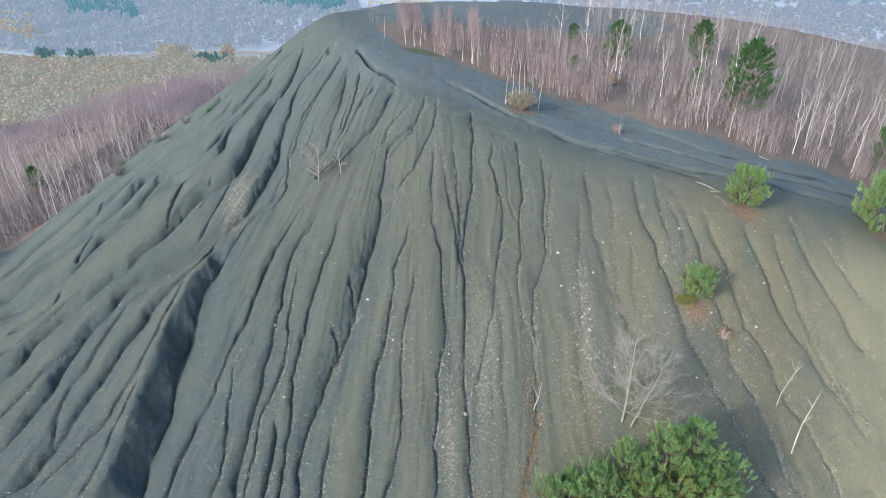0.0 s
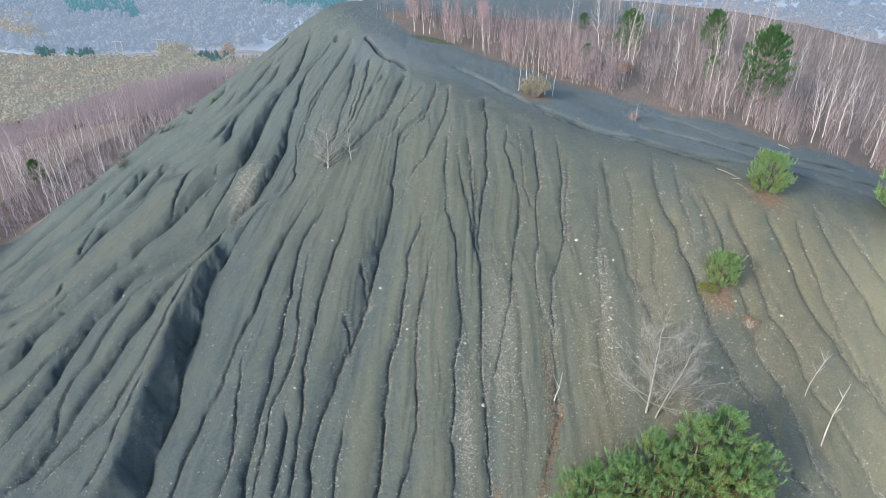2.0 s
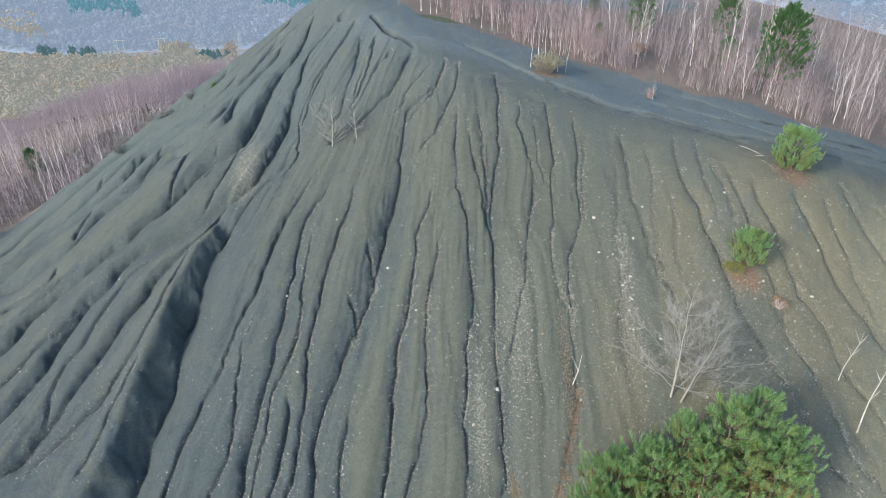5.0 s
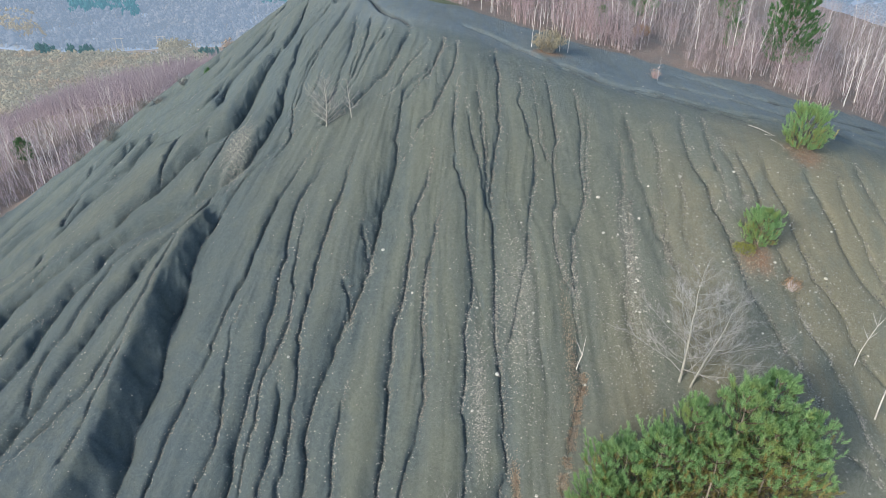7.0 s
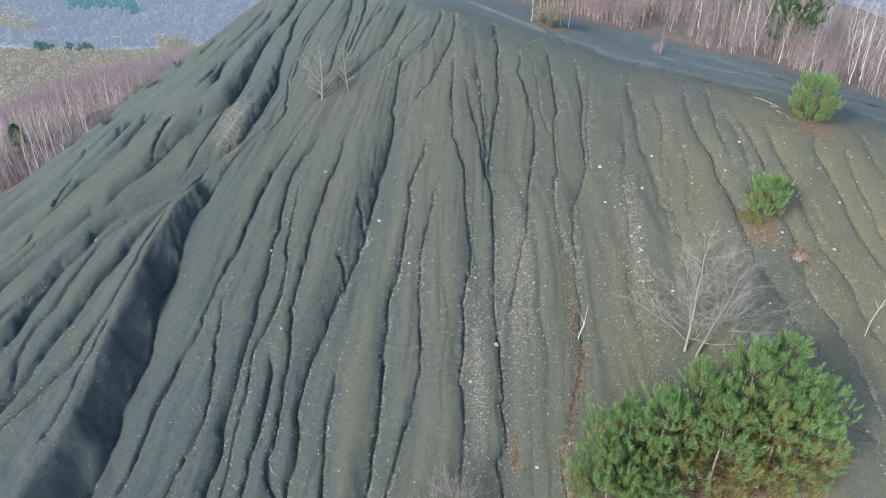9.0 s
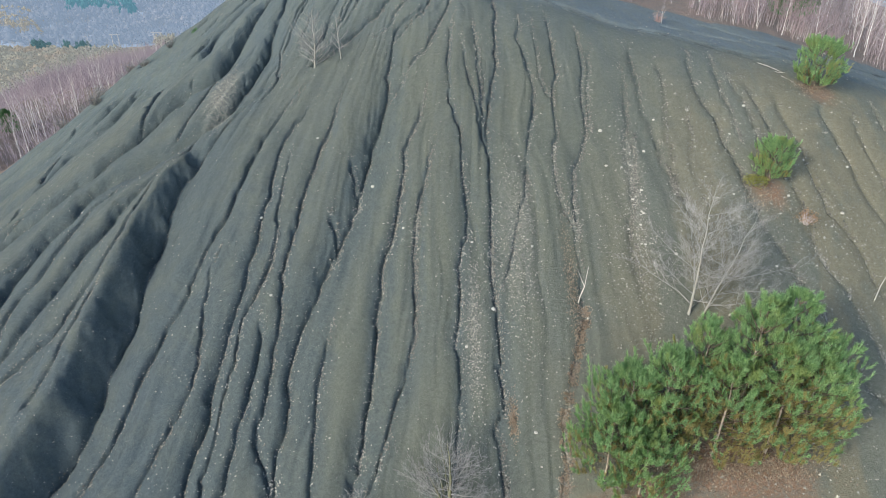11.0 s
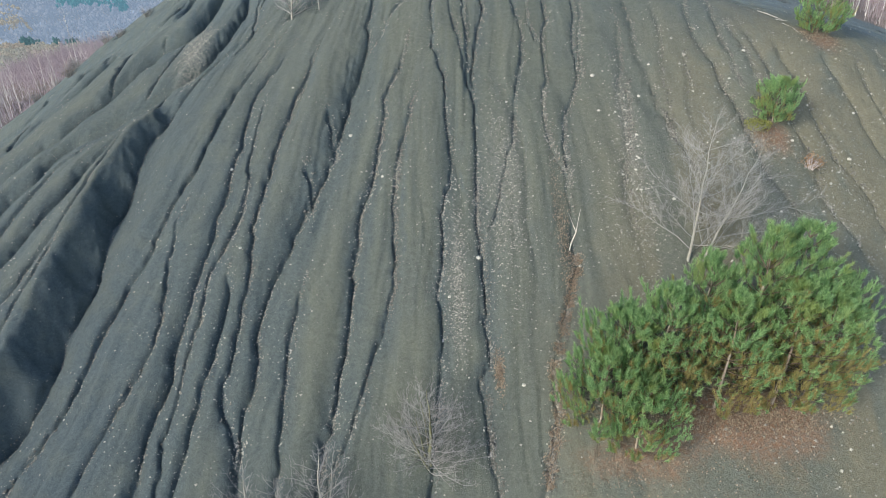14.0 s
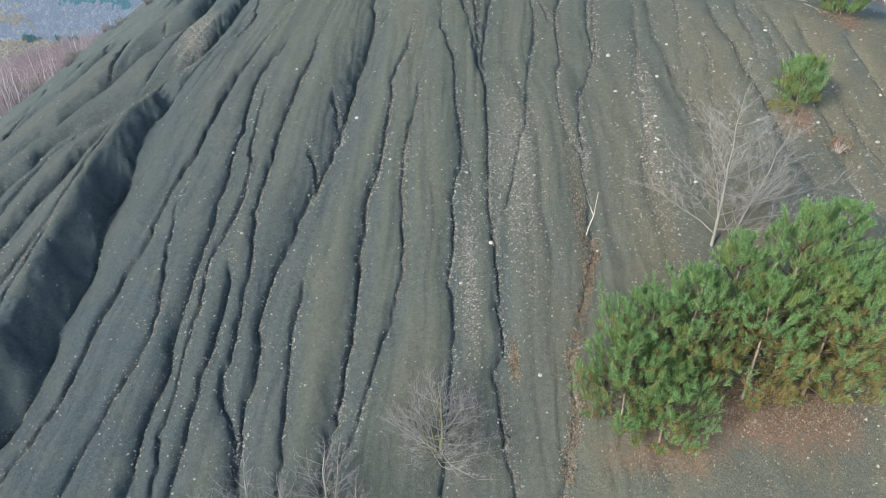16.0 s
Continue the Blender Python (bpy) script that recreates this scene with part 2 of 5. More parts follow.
gully(1, 1.15, (-11.7, 62.7), (-12.8, 60.0), (-14.1, 58.5), (-14.4, 57.0), (-14.5, 55.3), (-14.8, 53.1), (-15.0, 51.2), (-15.0, 49.6), (-15.3, 48.3), (-15.7, 46.7), (-16.2, 45.4), (-16.7, 44.4), (-17.6, 43.5), (-18.8, 42.9), (-20.3, 42.5), (-21.9, 42.0), (-23.3, 41.8), (-25.3, 41.4), (-26.7, 40.6), (-27.3, 39.1), (-28.6, 38.1), (-29.2, 36.7), (-29.8, 35.2), (-29.9, 33.5), (-30.7, 32.3), (-31.0, 31.1), (-31.7, 29.9), (-32.2, 29.2))
gully(1.1, 1.3, (-15.3, 67.4), (-15.5, 64.6), (-15.9, 58.7), (-17.0, 57.4), (-17.5, 55.5), (-18.2, 53.4), (-18.6, 51.9), (-19.1, 50.0), (-20.2, 49.3), (-21.4, 48.9), (-22.7, 48.0), (-23.7, 47.2), (-24.5, 46.2), (-25.4, 45.3), (-26.8, 44.3), (-27.6, 43.4), (-28.9, 43.2), (-30.4, 42.2), (-31.8, 41.6), (-33.5, 41.4), (-35.3, 39.9), (-35.8, 38.1), (-37.0, 37.4), (-38.0, 37.1))
gully(0.6, 0.6, (-19.1, 49.2), (-19.3, 47.0), (-19.5, 45.8), (-20.0, 44.4), (-20.5, 42.9), (-21.5, 42.5))
gully(1.1, 1.35, (-17.2, 65.2), (-18.3, 63.6), (-19.2, 61.3), (-20.9, 59.1), (-22.0, 57.6), (-22.1, 54.5), (-23.7, 54.1), (-25.2, 54.0), (-27.7, 54.7), (-29.1, 54.2), (-30.3, 53.5), (-31.2, 52.4), (-32.6, 51.8), (-34.0, 51.4), (-35.1, 49.7), (-36.3, 48.2), (-38.5, 48.2), (-40.8, 48.0), (-43.8, 48.8), (-45.8, 48.7))
gully(1.1, 1.3, (-19.4, 68.7), (-20.6, 65.5), (-22.4, 62.1), (-24.6, 61.5), (-27.4, 60.7), (-29.8, 60.2), (-32.0, 60.1), (-33.4, 59.7), (-34.0, 58.1), (-34.8, 56.3), (-36.7, 55.1), (-38.5, 54.6), (-40.6, 54.2), (-42.9, 54.0), (-44.8, 53.0), (-46.6, 52.2), (-48.7, 52.6))
gully(0.7, 0.7, (-22.2, 58.2), (-23.9, 55.7), (-26.4, 55.6), (-28.9, 56.2), (-30.3, 54.8), (-31.2, 53.3), (-32.9, 52.7))
gully(0.8, 0.8, (-23.3, 65.5), (-24.6, 62.8), (-27.0, 61.7), (-29.4, 61.6), (-32.4, 61.9), (-34.8, 61.6), (-36.7, 60.3), (-38.5, 58.6), (-40.0, 57.3), (-41.7, 56.5), (-43.8, 56.3), (-45.7, 55.1), (-47.6, 54.0))
gully(0.8, 0.8, (-26.3, 69.1), (-28.5, 67.0), (-31.8, 67.7), (-35.1, 68.1))
gully(0.9, 1.2, (-21.5, 70.0), (-25.0, 68.2), (-29.0, 67.0), (-33.0, 66.4), (-36.4, 65.8), (-39.5, 65.2), (-41.8, 64.2), (-43.5, 63.0), (-45.0, 61.7), (-46.9, 60.8), (-48.4, 59.4), (-49.6, 57.9), (-51.5, 56.8))
gully(0.8, 0.75, (-17.9, 42.9), (-19.0, 41.4), (-20.0, 40.0), (-20.9, 39.3), (-21.7, 38.7), (-22.6, 37.8), (-23.4, 36.2), (-24.3, 35.1), (-24.9, 33.6), (-26.1, 31.4), (-26.7, 29.9), (-27.4, 29.1), (-27.8, 28.6), (-28.5, 27.5), (-29.6, 26.7))
gully(0.6, 0.55, (-23.4, 40.1), (-24.3, 39.3), (-25.3, 38.8), (-26.2, 37.2), (-26.6, 36.1), (-27.1, 34.2), (-27.9, 33.2), (-27.8, 32.1), (-27.9, 31.1), (-27.7, 29.9), (-27.4, 28.9))
gully(0.6, 0.45, (-19.4, 39.0), (-19.9, 38.2), (-20.3, 37.2), (-20.6, 35.9), (-21.0, 34.4), (-21.4, 33.3), (-21.9, 32.4), (-22.6, 31.3), (-23.2, 30.0), (-24.1, 29.0), (-25.0, 28.2), (-26.3, 27.3), (-27.5, 26.4))
gully(0.5, 0.3, (-21.2, 31.3), (-21.7, 30.2), (-22.1, 29.1), (-22.4, 28.4), (-22.5, 27.4), (-22.8, 26.3), (-23.2, 25.3))
gully(0.5, 0.35, (-29.2, 37.5), (-30.0, 36.3), (-31.3, 35.7), (-31.9, 34.7), (-32.6, 33.7), (-33.7, 32.6))
gully(0.5, 0.4, (-24.7, 52.9), (-25.0, 50.4), (-25.0, 48.4), (-24.6, 45.9))
gully(0.5, 0.4, (-21.4, 50.0), (-21.4, 47.7), (-21.6, 46.5))
gully(0.5, 0.35, (-30.0, 57.3), (-29.7, 53.9), (-30.6, 52.7))
gully(0.5, 0.35, (-34.3, 59.8), (-33.9, 57.0), (-34.5, 55.8))
gully(0.5, 0.4, (-38.6, 60.3), (-38.8, 57.2), (-40.0, 56.2))
gully(0.5, 0.4, (-35.8, 53.0), (-36.4, 51.1), (-36.0, 49.3))
gully(0.5, 0.4, (-35.4, 45.1), (-35.1, 43.5), (-37.3, 43.2), (-39.9, 43.3))
gully(0.6, 0.5, (-31.1, 42.8), (-33.3, 42.5), (-34.9, 41.4), (-37.1, 40.6), (-39.2, 40.5))
gully(1.8, 1.6, (-12.4, 45.2), (-14.3, 43.8), (-16.2, 42.4), (-17.0, 41.0), (-17.8, 39.3), (-18.4, 38.0), (-18.8, 36.0), (-19.0, 34.5), (-19.2, 32.7), (-19.1, 30.9), (-19.4, 29.2), (-19.9, 27.8), (-20.0, 26.3), (-20.2, 25.0), (-20.9, 24.0), (-21.8, 22.6), (-23.0, 19.0), (-24.6, 14.0))
gully(0.6, 0.5, (-12.0, 54.7), (-12.9, 53.0), (-13.4, 51.1), (-13.8, 49.4), (-13.1, 44.8), (-14.1, 42.9))
gully(0.8, 0.78, (-10.2, 42.7), (-11.8, 40.9), (-13.4, 37.5), (-14.1, 34.7), (-14.9, 32.7), (-15.7, 30.1), (-16.6, 28.7), (-17.4, 26.8), (-17.9, 25.2), (-18.3, 23.9), (-19.2, 22.6), (-20.0, 21.6), (-23.5, 15.6))
gully(0.8, 0.7, (-9.5, 41.3), (-11.1, 38.5), (-11.6, 36.1), (-11.7, 34.1), (-11.9, 32.1), (-12.2, 30.5), (-12.4, 28.7), (-12.7, 27.2), (-13.1, 25.5), (-13.1, 24.4), (-13.5, 23.2), (-13.7, 21.9), (-13.7, 20.3), (-14.0, 14.3))
gully(0.6, 0.54, (-14.2, 32.1), (-14.3, 30.8), (-14.4, 29.6), (-14.2, 27.8), (-14.1, 26.3), (-14.4, 25.3), (-15.0, 24.2), (-15.5, 23.2), (-16.2, 21.8), (-16.7, 20.4), (-18.8, 14.4))
gully(0.6, 0.62, (-10.5, 37.4), (-10.9, 34.3), (-10.7, 31.9), (-10.9, 30.6), (-11.4, 29.5), (-12.0, 28.1), (-12.0, 26.4), (-12.4, 24.7), (-12.4, 23.3), (-12.8, 22.2), (-12.7, 20.2), (-13.2, 14.2))
gully(0.6, 0.62, (-7.8, 40.2), (-8.2, 38.1), (-9.1, 35.5), (-9.5, 33.3), (-9.8, 31.7), (-10.1, 30.5), (-9.8, 28.7), (-9.9, 27.0), (-10.1, 25.7), (-10.1, 24.8), (-10.3, 23.8), (-10.1, 22.8), (-9.3, 21.6), (-9.2, 20.5), (-7.3, 14.5))
gully(0.55, 0.54, (-10.9, 28.3), (-10.7, 27.3), (-10.9, 25.5), (-11.2, 24.1), (-11.4, 22.9), (-11.7, 21.5), (-11.9, 20.2), (-12.8, 14.2))
gully(0.5, 0.26, (-4.3, 52.6), (-4.9, 50.1), (-6.0, 47.9), (-6.9, 47.1), (-8.6, 45.2), (-10.4, 43.9))
gully(1, 0.85, (-1.4, 49.8), (-2.3, 46.9), (-3.9, 45.7), (-4.5, 44.6), (-4.7, 42.8), (-4.7, 39.9), (-5.0, 38.2), (-5.5, 36.4), (-5.8, 35.3), (-6.1, 33.6), (-6.7, 32.0), (-7.4, 30.5), (-8.0, 29.1), (-8.7, 27.5), (-9.0, 25.9), (-8.9, 23.9), (-9.2, 22.8), (-9.1, 21.6), (-9.0, 20.3), (-8.6, 14.3))
gully(0.6, 0.26, (-0.4, 49.5), (-0.7, 46.3), (-1.5, 44.2), (-2.4, 42.4), (-3.6, 40.6), (-4.5, 39.2))
gully(0.4, 0.39, (-6.7, 35.7), (-6.2, 34.1), (-6.0, 33.3))
gully(0.4, 0.39, (-7.6, 32.6), (-7.1, 31.3), (-6.9, 30.3))
gully(0.6, 0.54, (-7.0, 27.5), (-7.2, 26.1), (-7.4, 24.6), (-7.3, 22.4), (-7.3, 20.6), (-7.2, 14.6))
gully(0.7, 0.53, (-2.3, 38.9), (-2.6, 37.3), (-3.2, 35.9), (-3.5, 34.5), (-3.6, 32.8), (-3.9, 31.3), (-4.4, 29.8), (-4.5, 28.3), (-4.6, 27.0), (-4.6, 25.1), (-4.8, 23.3), (-5.1, 21.8), (-5.3, 20.6), (-6.2, 14.6))
gully(0.7, 0.34, (-1.6, 35.7), (-2.1, 34.0), (-2.4, 32.4), (-2.6, 30.5), (-2.6, 28.7), (-2.5, 27.0), (-2.7, 25.4), (-2.9, 24.7), (-3.5, 23.3), (-3.9, 22.2), (-4.3, 21.2), (-4.7, 20.5), (-7.0, 14.5))
gully(0.7, 0.38, (-0.4, 44.5), (-0.7, 42.6), (-0.8, 39.9), (-0.6, 37.9), (-0.2, 36.3), (0.0, 34.5), (0.2, 32.5), (0.2, 31.5), (-0.0, 30.3), (-0.2, 29.1), (-0.3, 27.4), (-0.5, 25.8), (-0.2, 24.5), (-0.4, 22.8), (-0.5, 21.7), (-1.0, 15.7))
gully(0.7, 0.38, (0.0, 42.5), (0.4, 39.8), (0.9, 37.8), (1.2, 35.9), (1.5, 34.4), (1.6, 32.1), (1.4, 29.6), (1.5, 27.8), (1.7, 26.1), (1.6, 24.6), (1.7, 23.0), (1.3, 22.4), (1.5, 21.7), (1.6, 20.7), (2.4, 14.7))
gully(0.4, 0.21, (0.9, 43.4), (1.1, 41.3), (1.2, 38.4), (1.4, 36.1))
gully(0.7, 0.34, (2.4, 48.2), (2.4, 43.7), (2.2, 40.5), (1.8, 38.4), (1.5, 36.6), (1.5, 34.7))
gully(0.6, 0.3, (3.9, 44.2), (3.8, 41.7), (4.3, 39.9), (4.4, 37.5), (4.0, 35.7), (3.7, 33.9), (3.3, 31.9), (2.6, 29.5), (1.9, 28.0))
gully(0.6, 0.20, (4.7, 43.7), (4.9, 40.4), (5.0, 38.7), (5.6, 37.1), (5.4, 35.3), (5.2, 33.5), (5.3, 31.9), (5.8, 30.6), (6.0, 29.3), (5.9, 27.6), (5.7, 25.9), (4.9, 23.7), (4.5, 22.3), (4.1, 20.2), (3.5, 18.2), (2.3, 12.2))
gully(0.4, 0.21, (5.9, 44.3), (5.9, 41.1), (5.9, 39.0), (5.5, 37.6))
gully(0.6, 0.26, (7.6, 43.2), (7.7, 39.8), (7.4, 37.4), (7.1, 35.2), (6.4, 33.5), (6.1, 31.8), (6.1, 29.9))
gully(0.4, 0.17, (8.3, 41.6), (7.9, 38.6), (7.4, 35.9), (6.8, 34.4))
gully(0.45, 0.42, (-9.7, 59.7), (-10.5, 58.0), (-11.0, 56.5), (-12.0, 54.5), (-12.5, 52.9), (-13.1, 51.5), (-13.3, 49.9), (-13.5, 48.6))
gully(0.35, 0.25, (-11.4, 51.8), (-11.7, 49.9), (-12.2, 48.5))
gully(0.45, 0.38, (-9.0, 56.1), (-9.3, 53.5), (-9.5, 51.7), (-9.8, 49.9), (-10.0, 48.3), (-10.4, 47.0))
gully(0.4, 0.35, (-7.8, 56.0), (-7.9, 53.0), (-8.3, 50.9), (-8.7, 49.0), (-9.5, 47.3))
gully(0.3, 0.25, (-8.3, 53.2), (-8.7, 51.1), (-9.0, 49.0))
gully(0.45, 0.38, (-6.1, 53.0), (-7.3, 51.1), (-7.9, 49.6), (-8.4, 48.3), (-9.1, 47.1))
gully(0.55, 0.5, (-4.1, 52.4), (-4.9, 50.7), (-5.5, 49.2), (-6.1, 47.9), (-7.0, 47.1), (-7.8, 46.0), (-9.5, 45.4), (-10.7, 44.3))
gully(0.35, 0.25, (-2.7, 49.8), (-3.3, 48.7), (-4.4, 47.4), (-4.8, 45.8), (-6.1, 45.2))
gully(0.4, 0.3, (-1.5, 49.9), (-2.1, 47.4), (-2.6, 45.9), (-3.7, 44.8), (-4.5, 44.0))
gully(0.45, 0.3, (-14.9, 68.1), (-16.5, 67.4), (-18.0, 66.6), (-19.2, 65.6), (-20.3, 64.0))
gully(0.45, 0.3, (-18.8, 71.7), (-19.9, 69.7), (-21.3, 68.3), (-22.7, 66.9))
gully(0.35, 0.16, (9.9, 39.6), (10.0, 38.4), (9.9, 37.3), (9.8, 36.1), (9.5, 34.9), (9.3, 33.6), (9.3, 32.2), (9.1, 31.0), (8.8, 30.0), (8.8, 28.6), (8.9, 27.5))
gully(0.3, 0.12, (9.9, 35.1), (9.7, 32.9), (9.3, 31.6))
gully(0.8, 0.3, (10.8, 41.7), (10.9, 39.9), (10.9, 38.4), (10.8, 37.3), (11.0, 36.3), (11.2, 35.3), (11.3, 34.0), (11.6, 33.2), (11.8, 32.1), (12.3, 31.5), (12.5, 30.3))
gully(0.35, 0.13, (12.6, 40.6), (12.4, 38.2), (12.2, 36.7), (12.0, 35.4), (12.0, 34.4), (11.9, 33.0), (11.9, 32.0))
gully(0.35, 0.12, (13.5, 36.7), (13.3, 35.0), (13.0, 33.9), (13.1, 32.7), (13.2, 31.5))
gully(0.5, 0.22, (14.7, 41.3), (14.5, 39.7), (14.5, 38.2), (14.8, 37.2), (15.2, 36.4), (15.3, 35.0), (15.5, 34.4), (15.8, 33.5), (15.9, 32.4), (16.0, 31.5), (16.2, 30.6), (16.7, 29.9), (17.0, 28.9), (17.3, 28.1), (17.9, 27.3), (18.2, 26.6), (18.5, 26.0), (18.7, 25.2), (19.1, 24.5), (19.3, 23.8), (20.0, 23.3), (20.5, 22.8))
gully(0.35, 0.14, (16.2, 41.5), (16.1, 39.8), (16.0, 38.4), (16.2, 37.4), (16.2, 36.2), (16.2, 35.2))
gully(0.35, 0.14, (16.7, 39.6), (16.9, 38.6), (17.3, 37.9), (17.4, 37.3), (17.4, 36.5), (17.4, 35.6))
gully(0.5, 0.2, (17.7, 39.6), (18.0, 38.3), (18.2, 37.6), (18.3, 36.5), (18.4, 35.1), (18.7, 33.8), (18.8, 32.4), (19.0, 31.3), (19.0, 30.0), (19.2, 29.3), (19.6, 28.6), (19.9, 27.9), (20.1, 27.0), (20.4, 26.2), (20.6, 25.3), (20.7, 24.5), (21.1, 23.9), (21.6, 23.4), (22.0, 23.0))
gully(0.5, 0.2, (19.5, 39.1), (19.6, 37.2), (20.0, 35.9), (20.2, 34.6), (20.4, 33.7), (20.4, 32.7), (20.5, 31.7), (21.0, 31.1), (21.5, 30.6), (21.8, 29.9), (21.9, 29.0), (22.2, 28.1), (22.6, 27.6), (23.2, 27.0), (23.5, 26.3), (23.8, 25.6), (24.0, 24.9), (24.2, 23.9), (24.4, 23.4))
gully(0.5, 0.22, (22.3, 38.6), (22.6, 37.0), (22.9, 36.2), (23.3, 35.2), (23.3, 33.9), (23.6, 32.9), (24.0, 32.1), (24.6, 31.3), (25.3, 30.1), (25.9, 28.9), (26.6, 27.8), (27.1, 26.8))
gully(0.4, 0.18, (24.6, 38.5), (24.7, 36.4), (24.9, 35.0), (24.9, 33.7), (25.3, 32.5), (25.3, 31.5), (25.7, 30.6), (26.1, 29.7), (26.7, 28.7), (27.3, 27.6))
gully(0.5, 0.2, (26.6, 39.7), (26.7, 37.9), (27.1, 36.8), (27.5, 35.8), (27.8, 34.6), (28.3, 33.7), (28.5, 32.6), (29.2, 31.6))
gully(0.4, 0.15, (28.9, 38.9), (29.2, 37.6), (29.7, 36.4), (30.4, 35.1))

bowl(-11.6, 61.5, 0.45, 0.8, 0.5)
# hollows in the wall of the deepest gully
bowl(-18.1, 40.3, 0.7, 0.9, 0.55)
bowl(-19.5, 34.6, 0.8, 1.0, 0.65)
bowl(-20.0, 30.5, 0.8, 0.9, 0.65)
bowl(-20.6, 27.0, 0.8, 0.9, 0.65)
bowl(-21.3, 24.4, 0.9, 0.9, 0.6)
bank(0.95, 1.2, (-16.6, 42.0), (-17.9, 40.6), (-19.0, 39.0), (-19.6, 37.2), (-20.1, 35.2), (-20.4, 33.4), (-20.8, 31.5), (-21.1, 29.6), (-21.3, 28.0), (-21.6, 26.6), (-22.2, 25.0), (-23.4, 22.4), (-25.0, 18.0))
rut(0.16, 0.36, (-8.7, 59.8), (-6.6, 55.8), (-4.9, 53.9), (-4.1, 52.5))
rut(0.21, 0.75, (-0.2, 54.6), (2.3, 52.3), (5.5, 48.7), (8.3, 46.8), (11.0, 45.4), (14.1, 44.9), (17.5, 44.2), (19.9, 43.8), (24.8, 44.1), (29.9, 44.3), (34.4, 44.9), (38.5, 45.7))
rut(0.16, 0.45, (7.0, 46.5), (10.9, 44.9), (13.9, 44.1), (17.2, 43.2), (21.1, 42.8))
rut(0.20, 0.60, (14.8, 47.7), (19.2, 46.9), (22.7, 45.8), (27.3, 45.8), (32.0, 46.6), (39.1, 48.1))
rut(0.18, 0.45, (18.0, 50.7), (21.3, 49.3), (23.3, 47.9), (26.2, 47.6), (29.8, 47.5), (35.6, 48.9))
EDGE_EAST = dense([(-5.5, 62.7), (-0.2, 59.9), (4.8, 58.2), (9.6, 55.8), (13.7, 54.0), (19.0, 51.6), (24.2, 51.0), (28.3, 50.5), (33.6, 50.6), (38.4, 51.0), (43.2, 52.0), (60.0, 54.0), (90.0, 56.0)], 1.0)


def distance(x, y, line):
    """Distance to a line (minus: on its right as one walks along it), and how far along it (0 to 1) the nearest place lies."""
    best, along, hand = np.full(x.shape, 1e9), np.zeros(x.shape), np.ones(x.shape)
    for i, (a, b) in enumerate(zip(line, line[1:])):
        d = b - a
        t = np.clip(((x - a[0]) * d[0] + (y - a[1]) * d[1]) / max(d @ d, 1e-9), 0, 1)
        q = np.hypot(x - a[0] - t * d[0], y - a[1] - t * d[1])
        near = q < best
        cross = d[0] * (y - a[1]) - d[1] * (x - a[0])
        best, along, hand = np.where(near, q, best), np.where(near, (i + t) / (len(line) - 1), along), np.where(near, np.sign(cross), hand)
    return best * hand, along


def wandered(x, y):
    """Small crooks of the gullies."""
    return x + 0.20 * fbm(x * 0.9, y * 0.9, 3, 11) + 0.15 * fbm(x * 2.6, y * 2.6, 2, 13) + 0.07 * fbm(x * 6.5, y * 5.0, 2, 14), y + 0.20 * fbm(x * 0.9, y * 0.9, 3, 17)


def settled(x, y):
    """Where the bed of a gully lies whose line runs through a place."""
    px, py = x, y
    for _ in range(5):
        wx, wy = wandered(px, py)
        px, py = px + 0.8 * (x - wx), py + 0.8 * (y - wy)
    return px, py


